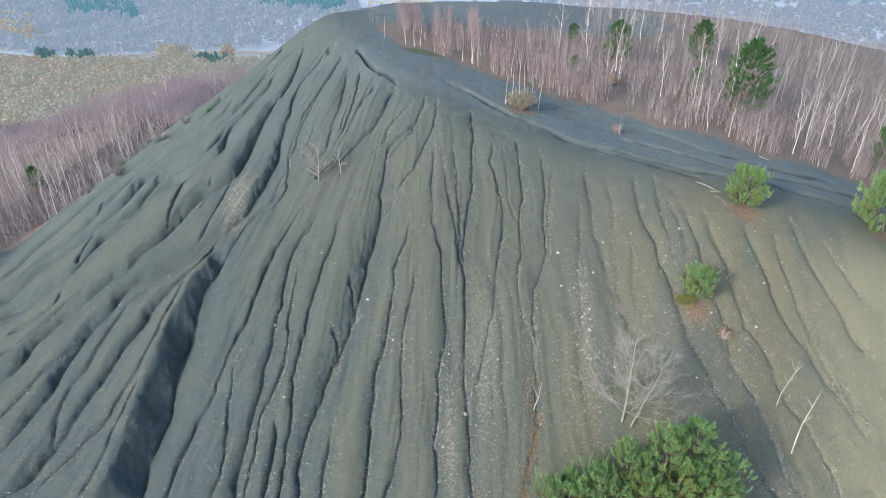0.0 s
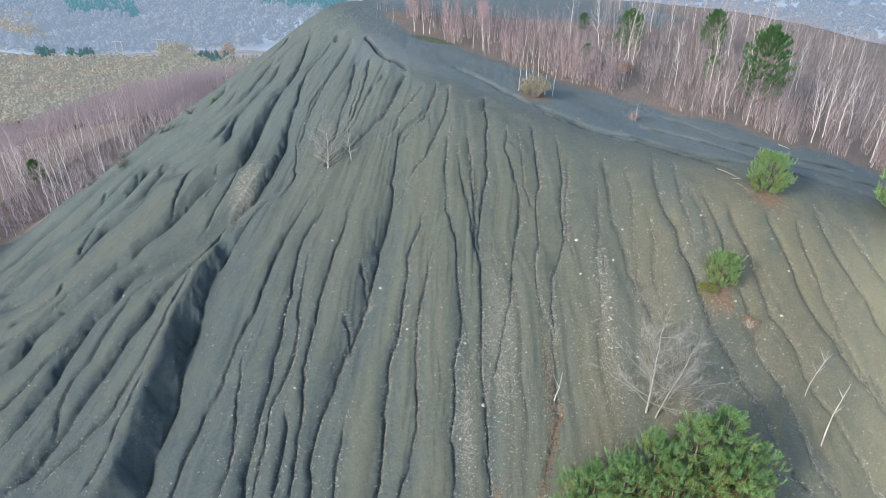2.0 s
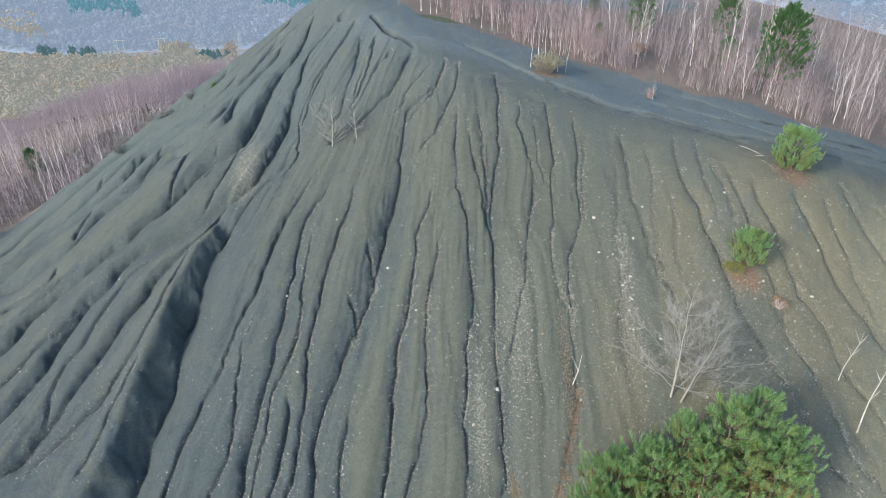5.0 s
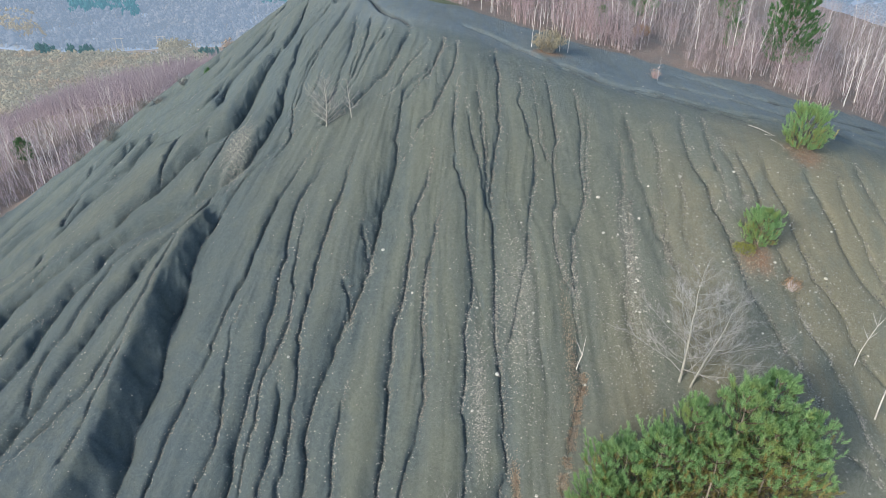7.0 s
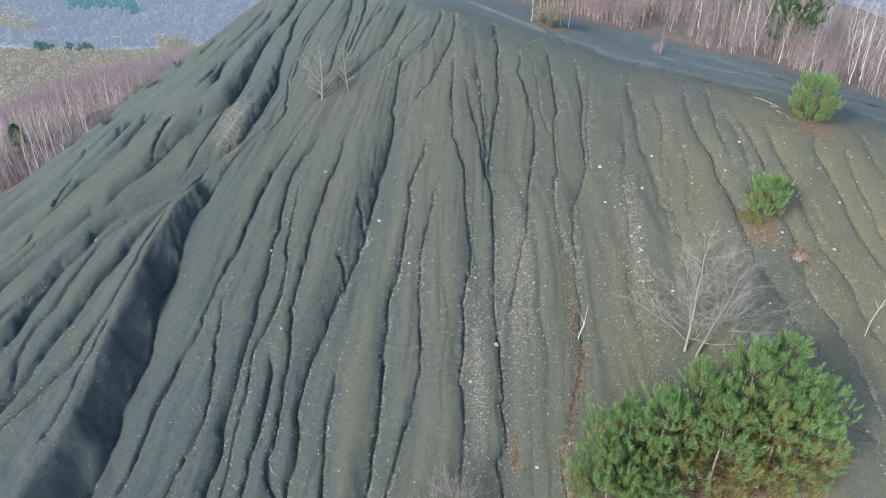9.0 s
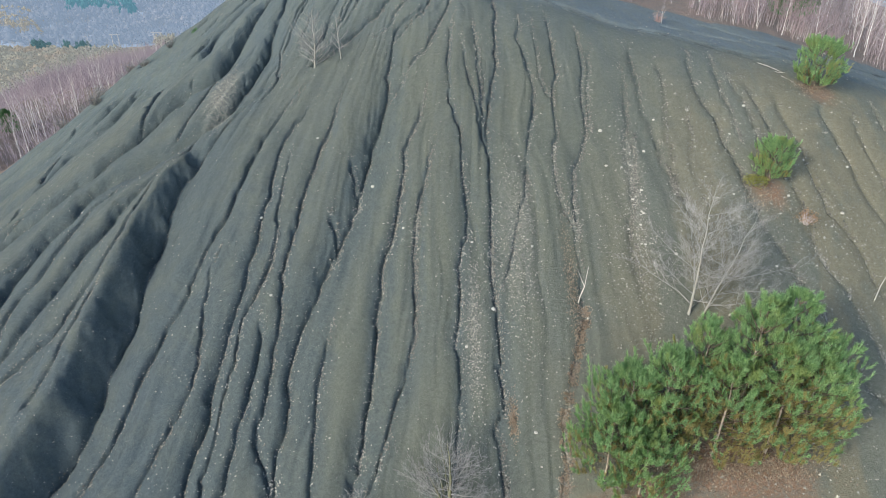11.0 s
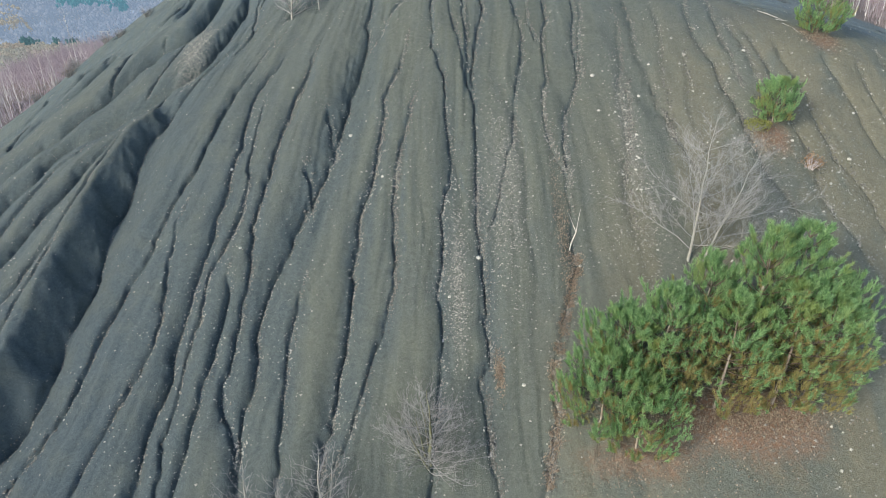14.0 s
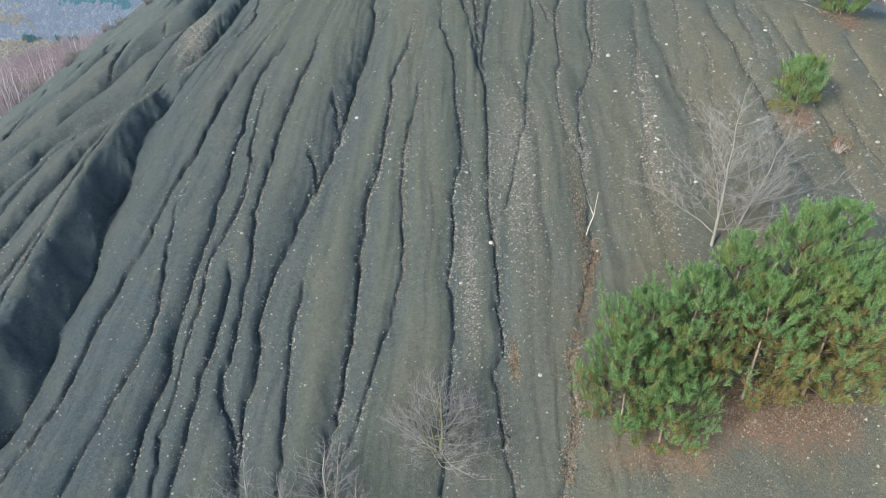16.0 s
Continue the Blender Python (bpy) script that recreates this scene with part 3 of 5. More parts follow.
def carved(x, y):
    """How deep the gullies and ruts are cut into the heap."""
    shape = x.shape
    x, y = x.ravel(), y.ravel()
    wx, wy = wandered(x, y)
    cut, crack = np.zeros(x.size), np.zeros(x.size)
    for width, depth, line in GULLIES:
        reach = width * 4
        (x0, y0), (x1, y1) = line.min(0) - reach, line.max(0) + reach
        near = np.flatnonzero((wx > x0) & (wx < x1) & (wy > y0) & (wy < y1))
        if not near.size:
            continue
        d, s = distance(wx[near], wy[near], line)
        steep = np.where(d < 0, 0.50, 1.55) if line[-1, 0] < -22 else np.where(d < 0, 0.68, 1.2)
        side, d = d, np.sqrt(d * d + 0.05 ** 2)
        fade = smooth(s, 0, 0.10) * (1 - 0.6 * smooth(s, 0.93, 1.0))
        broad = fade * (0.38 + 0.62 * smooth(s, 0.05, 0.5)) if len(line) > 40 else fade
        wear = 0.86 + 0.42 * fbm(s * len(line) / 8, 0 * s + width * 50, 2, 43)
        steep = steep * (0.62 + 0.42 * smooth(s, 0, 0.6))
        cut[near] += (depth * 1.28 * broad * wear * np.exp(-d / (width * steep))) ** 2.5
        crack[near] = np.maximum(crack[near], fade * (0.55 + 0.45 * wear) * (1 + 1.2 * fbm(s * len(line) / 1.5, 0 * s + depth * 31, 2, 53)) * min(depth * 0.9 + 0.04, 0.42) * 0.58 * np.exp(-((side + 0.05) / 0.055) ** 2))
    cut = cut ** (1 / 2.5) + crack
    for width, rise, line in BANKS:
        (x0, y0), (x1, y1) = line.min(0) - 4, line.max(0) + 4
        near = np.flatnonzero((wx > x0) & (wx < x1) & (wy > y0) & (wy < y1))
        if near.size:
            d, s = distance(x[near] + 0.3 * (wx - x)[near], y[near] + 0.3 * (wy - y)[near], line)
            lumps = 1.0 + 0.30 * fbm(s * len(line) / 8, 0 * s + 3.3, 2, 41)
            cut[near] -= rise * lumps * smooth(s, 0, 0.2) * (1 - smooth(s, 0.92, 1)) * np.exp(-(np.abs(d) / (width * np.where(d < 0, 1.7, 1.0))) ** 1.6)
    for cx, cy, rx, ry, depth in BOWLS:
        cut = cut + depth * np.exp(-(((wx - cx) / rx) ** 2 + ((wy - cy) / ry) ** 2) ** 1.5)
    for width, depth, line in RUTS:
        (x0, y0), (x1, y1) = line.min(0) - 2, line.max(0) + 2
        near = np.flatnonzero((wx > x0) & (wx < x1) & (wy > y0) & (wy < y1))
        if near.size:
            d, s = distance(wx[near], wy[near], line)
            cut[near] += depth * smooth(s, 0, 0.05) * (1 - smooth(s, 0.95, 1)) * np.exp(-(np.abs(d) / width) ** 2)
    return cut.reshape(shape)


def height(x, y):
    x, y = np.asarray(x, float), np.asarray(y, float)
    r, a = np.hypot(x - 2, y - 85), np.arctan2(x - 2, 85 - y) * 60
    face = smooth(np.interp(x, [-30, -10, 0, 8, 20, 40], [75, 62, 49, 43, 39.5, 40]) - y, 0, 7) * (1 - smooth(r, 90, 110))
    bent = a + 0.9 * fbm(x / 4, y / 4, 2, 31)
    rills = np.abs(fbm(bent * 0.34, r / 16, 2, 21)) * 0.55 + np.abs(fbm(bent * 0.9, r / 9, 2, 24)) * 0.24 + np.abs(fbm(bent * 2.3, r / 4, 2, 27)) * 0.09
    across, down = (0.456 * x - 0.890 * y) + 0.9 * fbm(x / 4, y / 4, 2, 33), 0.890 * x + 0.456 * y
    flank = np.abs(fbm(across * 0.30, down / 30, 2, 22)) * 0.8 + np.abs(fbm(across * 0.8, down / 14, 2, 25)) * 0.55 + np.abs(fbm(across * 2.1, down / 6, 2, 28)) * 0.2
    rills = rills + (flank - rills) * smooth(-x - 0.25 * (y - 40), 20, 26) * smooth(y + 0.4 * (x + 25), 38, 44)
    z = broad_height(x, y) - carved(x, y)
    z = z + face * (0.35 + 0.65 * smooth(12 - x, 0, 10)) * (1 - 0.25 * smooth(-x, 10, 22)) * (rills - 0.2) + 0.08 * fbm(x / 0.9, y / 0.9, 3, 3) + 0.35 * fbm(x / 7, y / 7, 2, 9)
    return z


def lines_of(*spans):
    out = [spans[0][0]]
    for a, b, step in spans:
        k = max(1, round((b - a) / step))
        out += [a + (b - a) * (i + 1) / k for i in range(k)]
    return out


def outward(start, step, grow, limit):
    out, v = [], start
    while abs(v) < limit:
        v += step
        step *= grow
        out.append(v)
    return out


def build_ground():
    xs = lines_of((-62, -42, 0.3), (-42, -26, 0.13), (-26, -20, 0.09), (-20, 8, 0.065), (8, 30, 0.15), (30, 46, 0.25))
    xs = sorted(outward(-62, -0.5, 1.11, 3500)) + xs + outward(46, 0.5, 1.11, 3500)
    ys = lines_of((8, 17, 0.3), (17, 44, 0.125), (44, 50, 0.10), (50, 58, 0.15), (58, 76, 0.24))
    ys = sorted(outward(8, -0.5, 1.13, 2500)) + ys + outward(76, 0.4, 1.09, 3500)
    x, y = np.meshgrid(np.array(xs), np.array(ys))
    z = height(x, y)
    rows, cols = x.shape
    mesh = bpy.data.meshes.new("ground")
    mesh.vertices.add(x.size)
    mesh.vertices.foreach_set("co", np.stack([x, y, z], -1).astype(np.float32).ravel())
    i = np.arange(rows * cols).reshape(rows, cols)
    quads = np.stack([i[:-1, :-1], i[:-1, 1:], i[1:, 1:], i[1:, :-1]], -1).reshape(-1, 4)
    mesh.loops.add(quads.size)
    mesh.loops.foreach_set("vertex_index", quads.ravel().astype(np.int32))
    mesh.polygons.add(len(quads))
    mesh.polygons.foreach_set("loop_start", np.arange(0, quads.size, 4, dtype=np.int32))
    mesh.update(calc_edges=True)
    mesh.shade_smooth()
    layers = covers(x, y)
    # steep walls take the same dark blue, standing in for their shade
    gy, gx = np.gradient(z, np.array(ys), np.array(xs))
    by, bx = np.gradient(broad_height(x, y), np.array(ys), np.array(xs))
    steep_shade = smooth(np.hypot(gx, gy) - np.hypot(bx, by), 0.08, 0.65) * (1 - smooth(y, 66, 74)) * (1 - smooth(x, 8, 16))
    layers["gully_shade"] = np.maximum(0.7 * layers["gully_shade"], 0.75 * steep_shade)
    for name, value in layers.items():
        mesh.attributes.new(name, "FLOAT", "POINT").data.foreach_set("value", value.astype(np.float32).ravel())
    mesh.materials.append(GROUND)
    return tagged(new("ground", mesh), "grey shale spoil heap with eroded gullies above a wooded valley", "ground", kind="structure")


def east_side(x, y):
    """Metres past the edge of the eastern wood (minus: on the bare shale)."""
    edge = np.interp(x, EDGE_EAST[:, 0], EDGE_EAST[:, 1])
    return np.where(x < -7.5, -5.0, y - edge - 1.2 * np.maximum(-4 - x, 0) + 1.5 * fbm(x / 2.5, y / 2.5, 2, 49))


def west_side(x, y):
    """Metres past the edge of the western wood."""
    edge = np.interp(y, [50, 61, 68, 74, 82, 100, 160], [-61, -55.5, -49.0, -45.5, -42.5, -40, -40])
    return edge - x


def covers(x, y):
    """Where leaf litter, needles, moss, scree, other covers and painted shade and haze lie."""
    r = np.hypot(x, y)
    wood = np.maximum(smooth(east_side(x, y), -1.2, 1.2) * smooth(-12 - x, 4, -6) * (1 - smooth(y, 66 + x * 0.4, 80 + x * 0.4) * (1 - smooth(x, 25, 45))), smooth(west_side(x, y), -2.5, 3.0))
    blob = lambda cx, cy, rx, ry: np.clip(1.25 - np.hypot((x - cx) / rx, (y - cy) / ry), 0, 1)
    rut_shade = np.zeros(x.shape)
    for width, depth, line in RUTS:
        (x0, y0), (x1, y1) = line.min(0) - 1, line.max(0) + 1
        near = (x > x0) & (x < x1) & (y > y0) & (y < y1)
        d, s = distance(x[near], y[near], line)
        rut_shade[near] = np.maximum(rut_shade[near], (1 - smooth(np.abs(d), 0.10, 0.34)) * smooth(s, 0, 0.1) * (1 - smooth(s, 0.9, 1)))
    return {
        "litter": wood,
        "needles": np.clip(blob(11.8, 20.6, 4.6, 1.3) + 0.30 * blob(11.5, 19.3, 4.6, 1.6) + 0.7 * blob(7.0, 19.2, 2.4, 1.0) + 0.9 * blob(22.8, 39.6, 1.6, 1.4) + 0.9 * blob(17.0, 32.3, 1.5, 1.2) + blob(36.5, 41.8, 2.4, 1.6) + 0.9 * blob(6.8, 49.6, 1.8, 1.2), 0, 1),
        "moss": np.clip(blob(-2.0, 61.3, 2.8, 1.2) + 0.4 * blob(8.0, 57.5, 3, 2), 0, 1),
        "scree": np.clip(blob(-17.6, 45.4, 1.2, 3.0) + 0.5 * blob(2.9, 30.5, 1.2, 3.8) + 0.55 * blob(0.4, 26.0, 0.5, 3.0) + 0.5 * blob(9.5, 32.0, 0.6, 4) + 0.35 * blob(14, 31, 3, 3), 0, 1),
        "weathered": np.clip(smooth(x + 0.45 * (30 - y), 3, 16) * (1 - smooth(y, 41, 46)) * 0.95, 0, 1),
        "packed": smooth(y - np.interp(x, [-10, 0, 5, 12, 40], [56, 51, 47.5, 44, 43.5]), -1.5, 1.5) * smooth(x, -14, -6) * 0.9,
        "rut_shade": rut_shade,
        "gully_shade": smooth(carved(x, y), 0.08, 0.42) * (1 - smooth(y, 62, 72)),
        "upper_haze": smooth(y + 0.25 * x, 38, 52) * (1 - smooth(x, 14, 24) * (1 - smooth(y, 40, 44))),
        "damp_shade": np.clip(0.9 * smooth(west_side(x, y), -4, -0.5) * (1 - smooth(y, 68, 76)) + 0.45 * smooth(-12 - x, 0, 6) * (1 - smooth(y, 26, 34)) + 0.5 * smooth(-3 - x, 0, 10) * (1 - 0.35 * smooth(y, 34, 46)) * (1 - 0.7 * smooth(y, 56, 70)), 0, 1),
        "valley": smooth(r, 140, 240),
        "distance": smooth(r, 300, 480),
        "pale": smooth(x + 0.4 * (30 - y), 21, 30) * (1 - smooth(y, 36, 42)),
    }


ground = build_ground()


# ---- builders for plants ----
class Soup:
    """Triangles and quads gathered for one mesh."""

    def __init__(self):
        self.verts, self.faces, self.slots = [], [], []

    def tube(self, path, radii, sides=5, slot=0):
        ring = None
        for i, (p, r) in enumerate(zip(path, radii)):
            d = (path[min(i + 1, len(path) - 1)] - path[max(i - 1, 0)]).normalized()
            u = d.orthogonal().normalized()
            v = d.cross(u)
            k = len(self.verts)
            if r < 1e-4 and ring is not None:
                self.verts.append(p[:])
                self.faces += [(ring + j, ring + (j + 1) % sides, k) for j in range(sides)]
                self.slots += [slot] * sides
                return
            for j in range(sides):
                a = 2 * math.pi * j / sides
                self.verts.append((p + r * (math.cos(a) * u + math.sin(a) * v))[:])
            if ring is not None:
                self.faces += [(ring + j, ring + (j + 1) % sides, k + (j + 1) % sides, k + j) for j in range(sides)]
                self.slots += [slot] * sides
            ring = k

    def spike(self, p, q, r, sides=3, slot=0):
        self.tube([p, q], [r, 0.0], sides, slot)

    def blade(self, p, q, width, slot=0):
        side = (q - p).cross(Vector((random.gauss(0, 1), random.gauss(0, 1), random.gauss(0, 1))))
        side = side.normalized() * width / 2
        k = len(self.verts)
        self.verts += [(p - side)[:], (p + side)[:], q[:]]
        self.faces.append((k, k + 1, k + 2))
        self.slots.append(slot)

    def mesh(self, name, *materials, flat=False):
        mesh = bpy.data.meshes.new(name)
        mesh.from_pydata(self.verts, [], self.faces)
        for m in materials:
            mesh.materials.append(m)
        if len(materials) > 1:
            mesh.polygons.foreach_set("material_index", self.slots)
        if not flat:
            mesh.shade_smooth()
        return mesh


def array_mesh(name, verts, sides, per, materials, slots=None):
    """A mesh of many alike pieces: verts (pieces, per, 3), sides the triangles of one piece."""
    count = len(verts)
    tris = (np.asarray(sides)[None] + (np.arange(count) * per)[:, None, None]).reshape(-1, 3)
    mesh = bpy.data.meshes.new(name)
    mesh.vertices.add(verts.size // 3)
    mesh.vertices.foreach_set("co", verts.astype(np.float32).ravel())
    mesh.loops.add(tris.size)
    mesh.loops.foreach_set("vertex_index", tris.ravel().astype(np.int32))
    mesh.polygons.add(len(tris))
    mesh.polygons.foreach_set("loop_start", np.arange(0, tris.size, 3, dtype=np.int32))
    for m in materials:
        mesh.materials.append(m)
    if slots is not None:
        mesh.polygons.foreach_set("material_index", np.repeat(slots, len(sides)).astype(np.int32))
    mesh.update(calc_edges=True)
    return mesh


def spikes(p, q, r):
    """Three-sided spikes from p to q, r thick."""
    d = q - p
    d = d / np.linalg.norm(d, axis=1, keepdims=True)
    u = np.cross(d, [0.36, 0.48, 0.8])
    u = u / np.linalg.norm(u, axis=1, keepdims=True)
    v = np.cross(d, u)
    ring = [p + r[:, None] * (math.cos(a) * u + math.sin(a) * v) for a in (0, 2.094, 4.189)]
    return np.stack([*ring, q], 1)


SPIKE = ((0, 1, 3), (1, 2, 3), (2, 0, 3))


def part(name, mesh, parent, label=""):
    ob = new(name, mesh)
    ob.parent = parent
    return tagged(ob, label)


def thing(name, label, category, group="", kind=""):
    return tagged(new(name), label, category, group, kind)


def around(a, up):
    """A direction at the compass angle a, rising by up (radians)."""
    return Vector((math.cos(a) * math.cos(up), math.sin(a) * math.cos(up), math.sin(up)))


def stem(base, top, bend, count=8):
    off = Vector((random.uniform(-1, 1), random.uniform(-1, 1), 0)) * bend
    wob = [Vector((random.uniform(-1, 1), random.uniform(-1, 1), 0)) * bend * 0.25 for _ in range(count + 1)]
    return [base.lerp(top, i / count) + off * math.sin(math.pi * i / count) + wob[i] * (0 < i) for i in range(count + 1)]


def limb(crown, start, way, length, r, rise, twigs, spread, depth=2, slot=0):
    """One limb that curves upwards, with side twigs."""
    path, p, d = [start], start, way.normalized()
    n = 5
    for i in range(n):
        d = (d + Vector((random.gauss(0, 0.12), random.gauss(0, 0.12), rise + random.gauss(0, 0.10)))).normalized()
        p = p + d * length / n
        path.append(p)
    crown.tube(path, [r * (1 - 0.9 * i / n) for i in range(n)] + [0.0], 4 if r > 0.025 else 3, slot)
    for k in range(twigs):
        f = 0.22 + 0.76 * (k + random.random()) / twigs
        i = min(int(f * n), n - 1)
        q = path[i].lerp(path[i + 1], f * n - i)
        ahead = (path[i + 1] - path[i]).normalized()
        side = ahead.cross(Vector((random.gauss(0, 1), random.gauss(0, 1), random.gauss(0, 1)))).normalized()
        w = (ahead * 0.75 + side * spread + Vector((0, 0, 0.15))).normalized()
        size = length * random.uniform(0.22, 0.48) * (1.15 - 0.6 * f)
        if depth > 1:
            limb(crown, q, w, size, r * 0.42, rise * 0.6, max(2, int(size * 8)), spread, depth - 1, slot)
        else:
            crown.spike(q, q + w * size, max(r * 0.5, 0.0075), 3, slot)


def bare_tree(name, label, category, seed, tall, thick, lean, first, limbs, reach, rise, up, bark, twig, depth=2, stems=1, tw=7, spread=0.7, heavy=0.32):
    """A leafless tree: trunk and crown."""
    random.seed(seed)
    root = thing(name, label, category)
    crown = Soup()
    for s in range(stems):
        trunk = Soup()
        a0 = random.uniform(0, 6.28)
        tip = Vector((lean[0], lean[1], tall)) if s == 0 else Vector((math.cos(a0) * 0.35 * tall, math.sin(a0) * 0.35 * tall, tall * random.uniform(0.55, 0.8)))
        path = stem(Vector((0, 0, -0.3)), tip, 0.035 * tall, 9)
        t = thick if s == 0 else thick * 0.6
        trunk.tube(path, [t * (1.35 if i == 0 else 1) * (1 - 0.93 * i / 9) for i in range(10)], 7)
        part("trunk", trunk.mesh("trunk", bark), root)
        count = limbs if s == 0 else limbs // 2
        for k in range(count):
            f = first + (0.98 - first) * (k + random.random()) / count
            i = min(int(f * 9), 8)
            q = path[i].lerp(path[i + 1], f * 9 - i)
            a = k * 2.4 + random.uniform(-0.5, 0.5)
            length = reach * tall * (1.05 - f) ** 0.7 * random.uniform(0.55, 1.2)
            limb(crown, q, around(a, up + random.uniform(-0.2, 0.2)), length, t * (1.0 - 0.85 * f) * heavy + 0.006, rise, tw, spread, depth)
    part("crown", crown.mesh("crown", twig), root)
    return root


def tuft(soup, p, way, length, count, needle, width, slot=0):
    way = way.normalized()
    u = way.orthogonal().normalized()
    v = way.cross(u)
    for k in range(count):
        f = random.random() ** 0.8
        a = random.uniform(0, 6.28)
        out = math.cos(a) * u + math.sin(a) * v
        q = p + way * length * f
        soup.blade(q, q + (way * random.uniform(0.6, 1.0) + out * random.uniform(0.3, 0.75)).normalized() * needle * random.uniform(0.7, 1.15), width, slot)


def pine(name, label, seed, tall, wide, low, whorls, shoots, needle=0.17, blades=22, lean=0.0, wide_needle=0.026, needles=None, withered=0.9):
    """A young pine: trunk, branches in whorls, and tufts of needles at the shoots."""
    random.seed(seed)
    root = thing(name, label, "pine tree")
    trunk, wood, green = Soup(), Soup(), Soup()
    path = stem(Vector((0, 0, -0.3)), Vector((lean, 0, tall)), 0.02 * tall, 8)
    trunk.tube(path, [0.014 * tall * (1 - 0.9 * i / 8) + 0.01 for i in range(9)], 6)
    for w in range(whorls):
        f = low + (0.97 - low) * w / (whorls - 1)
        i = min(int(f * 8), 7)
        centre = path[i].lerp(path[i + 1], f * 8 - i)
        g = (f - low) / (1 - low)
        reach = wide * (math.sin(math.pi * min(1, 0.22 + 0.78 * g)) ** 0.7 * 0.95 + 0.10)
        count = random.choice((5, 6, 7)) if g < 0.85 else 4
        for k in range(count):
            a = 6.28 * (k + random.uniform(-0.3, 0.3)) / count + w * 0.9
            length = reach * random.uniform(0.75, 1.15)
            up = 0.05 + 0.9 * g ** 2
            p, d = centre, around(a, up)
            line = [p]
            for j in range(5):
                d = (d + Vector((random.gauss(0, 0.08), random.gauss(0, 0.08), 0.10))).normalized()
                p = p + d * length / 5
                line.append(p)
            wood.tube(line, [0.0045 * tall * (1 - 0.8 * j / 5) for j in range(5)] + [0.0], 4)
            for j in range(shoots):
                h = 0.35 + 0.65 * (j + random.random()) / shoots
                m = min(int(h * 5), 4)
                q = line[m].lerp(line[m + 1], h * 5 - m)
                ahead = (line[m + 1] - line[m]).normalized()
                side = ahead.cross(Vector((0, 0, 1))).normalized() * random.choice((-1, 1)) * random.uniform(0.3, 1.0)
                s = (ahead * 0.7 + side + Vector((0, 0, random.uniform(0.2, 0.9)))).normalized()
                e = q + s * length * random.uniform(0.12, 0.34) * (1.3 - 0.5 * h)
                wood.spike(q, e, 0.007)
                old = int(random.random() < withered * (1.40 - 2.0 * g) * (1.55 - h))
                tuft(green, e - s * 0.10, s * 0.7 + Vector((0, 0, 0.9)), 0.40, blades, needle, wide_needle, old)
                if h > 0.6:
                    tuft(green, q.lerp(e, 0.45), s + Vector((0, 0, 0.3)), 0.16, blades // 2, needle, wide_needle, old)
            tuft(green, line[-1], d + Vector((0, 0, 0.5)), 0.24, blades, needle, wide_needle)
    tuft(green, path[-1], Vector((0, 0, 1)), 0.35, blades * 2, needle, wide_needle)
    part("trunk", trunk.mesh("trunk", PINE_BARK), root)
    part("branchwork", wood.mesh("branchwork", PINE_TWIG), root)
    part("crown", green.mesh("crown", needles or NEEDLES, DEAD_NEEDLES, flat=True), root)
    return root


def stand(ob, x, y, turn=0.0, size=1.0, dip=0.0, tip=(0.0, 0.0)):
    """The pose of a thing that grows at a place of the heap."""
    return Matrix.Translation((x, y, float(height(x, y)) - dip)) @ Euler((tip[0], tip[1], turn)).to_matrix().to_4x4() @ Matrix.Scale(size, 4)


def plant(ob, *at, label="", group="", **more):
    c = copy_thing(ob, stand(ob, *at, **more))
    return tagged(c, label, "", group)


def away(*models):
    """The models were copied; the first ones go."""
    for m in models:
        for o in (*m.children_recursive, m):
            bpy.data.objects.remove(o)


# ---- pines ----
PINE_LABEL = "young green pine with dense needle tufts in a clump"
tall_pine = pine("pine_tree", PINE_LABEL, 3, 6.4, 1.9, 0.07, 12, 7, 0.21, 46, wide_needle=0.023, withered=0.8)
mid_pine = pine("pine_tree", PINE_LABEL, 4, 5.2, 2.0, 0.05, 11, 7, 0.21, 46, wide_needle=0.023, withered=0.8)
low_pine = pine("pine_tree", PINE_LABEL, 5, 3.6, 1.9, 0.05, 9, 9, 0.20, 48, wide_needle=0.024, withered=0.32)
PINES = "pines of the clump on the slope"
plant(tall_pine, 11.9, 21.8, 0.3, 1.0, group=PINES)
plant(tall_pine, 13.6, 22.5, 2.1, 0.93, group=PINES)
plant(tall_pine, 9.9, 21.9, 4.0, 0.82, group=PINES)
plant(mid_pine, 13.1, 21.1, 1.0, 1.0, group=PINES)
plant(mid_pine, 10.6, 20.8, 2.5, 0.92, group=PINES)
plant(mid_pine, 8.3, 21.1, 4.4, 0.92, group=PINES)
plant(mid_pine, 14.5, 21.2, 5.2, 0.92, group=PINES)
plant(mid_pine, 15.1, 22.1, 0.6, 0.86, group=PINES)
plant(low_pine, 6.8, 21.2, 1.9, 1.03, group=PINES)
plant(low_pine, 5.9, 20.3, 3.3, 0.92, group=PINES)
plant(low_pine, 7.2, 19.6, 0.2, 0.85, group=PINES)
round_pine = pine("pine_shrub", "small rounded green pine alone on bare shale", 8, 2.4, 1.45, 0.05, 10, 12, 0.16, 30, withered=0.25)
plant(round_pine, 23.0, 40.3, 0.4, 1.0, label="rounded bright green pine beside the track")
plant(round_pine, 36.2, 42.4, 1.4, 1.7, label="broad green pine at the edge of the track")
plant(round_pine, 17.3, 33.1, 2.4, 0.78, label="small pale green pine with yellow undergrowth")

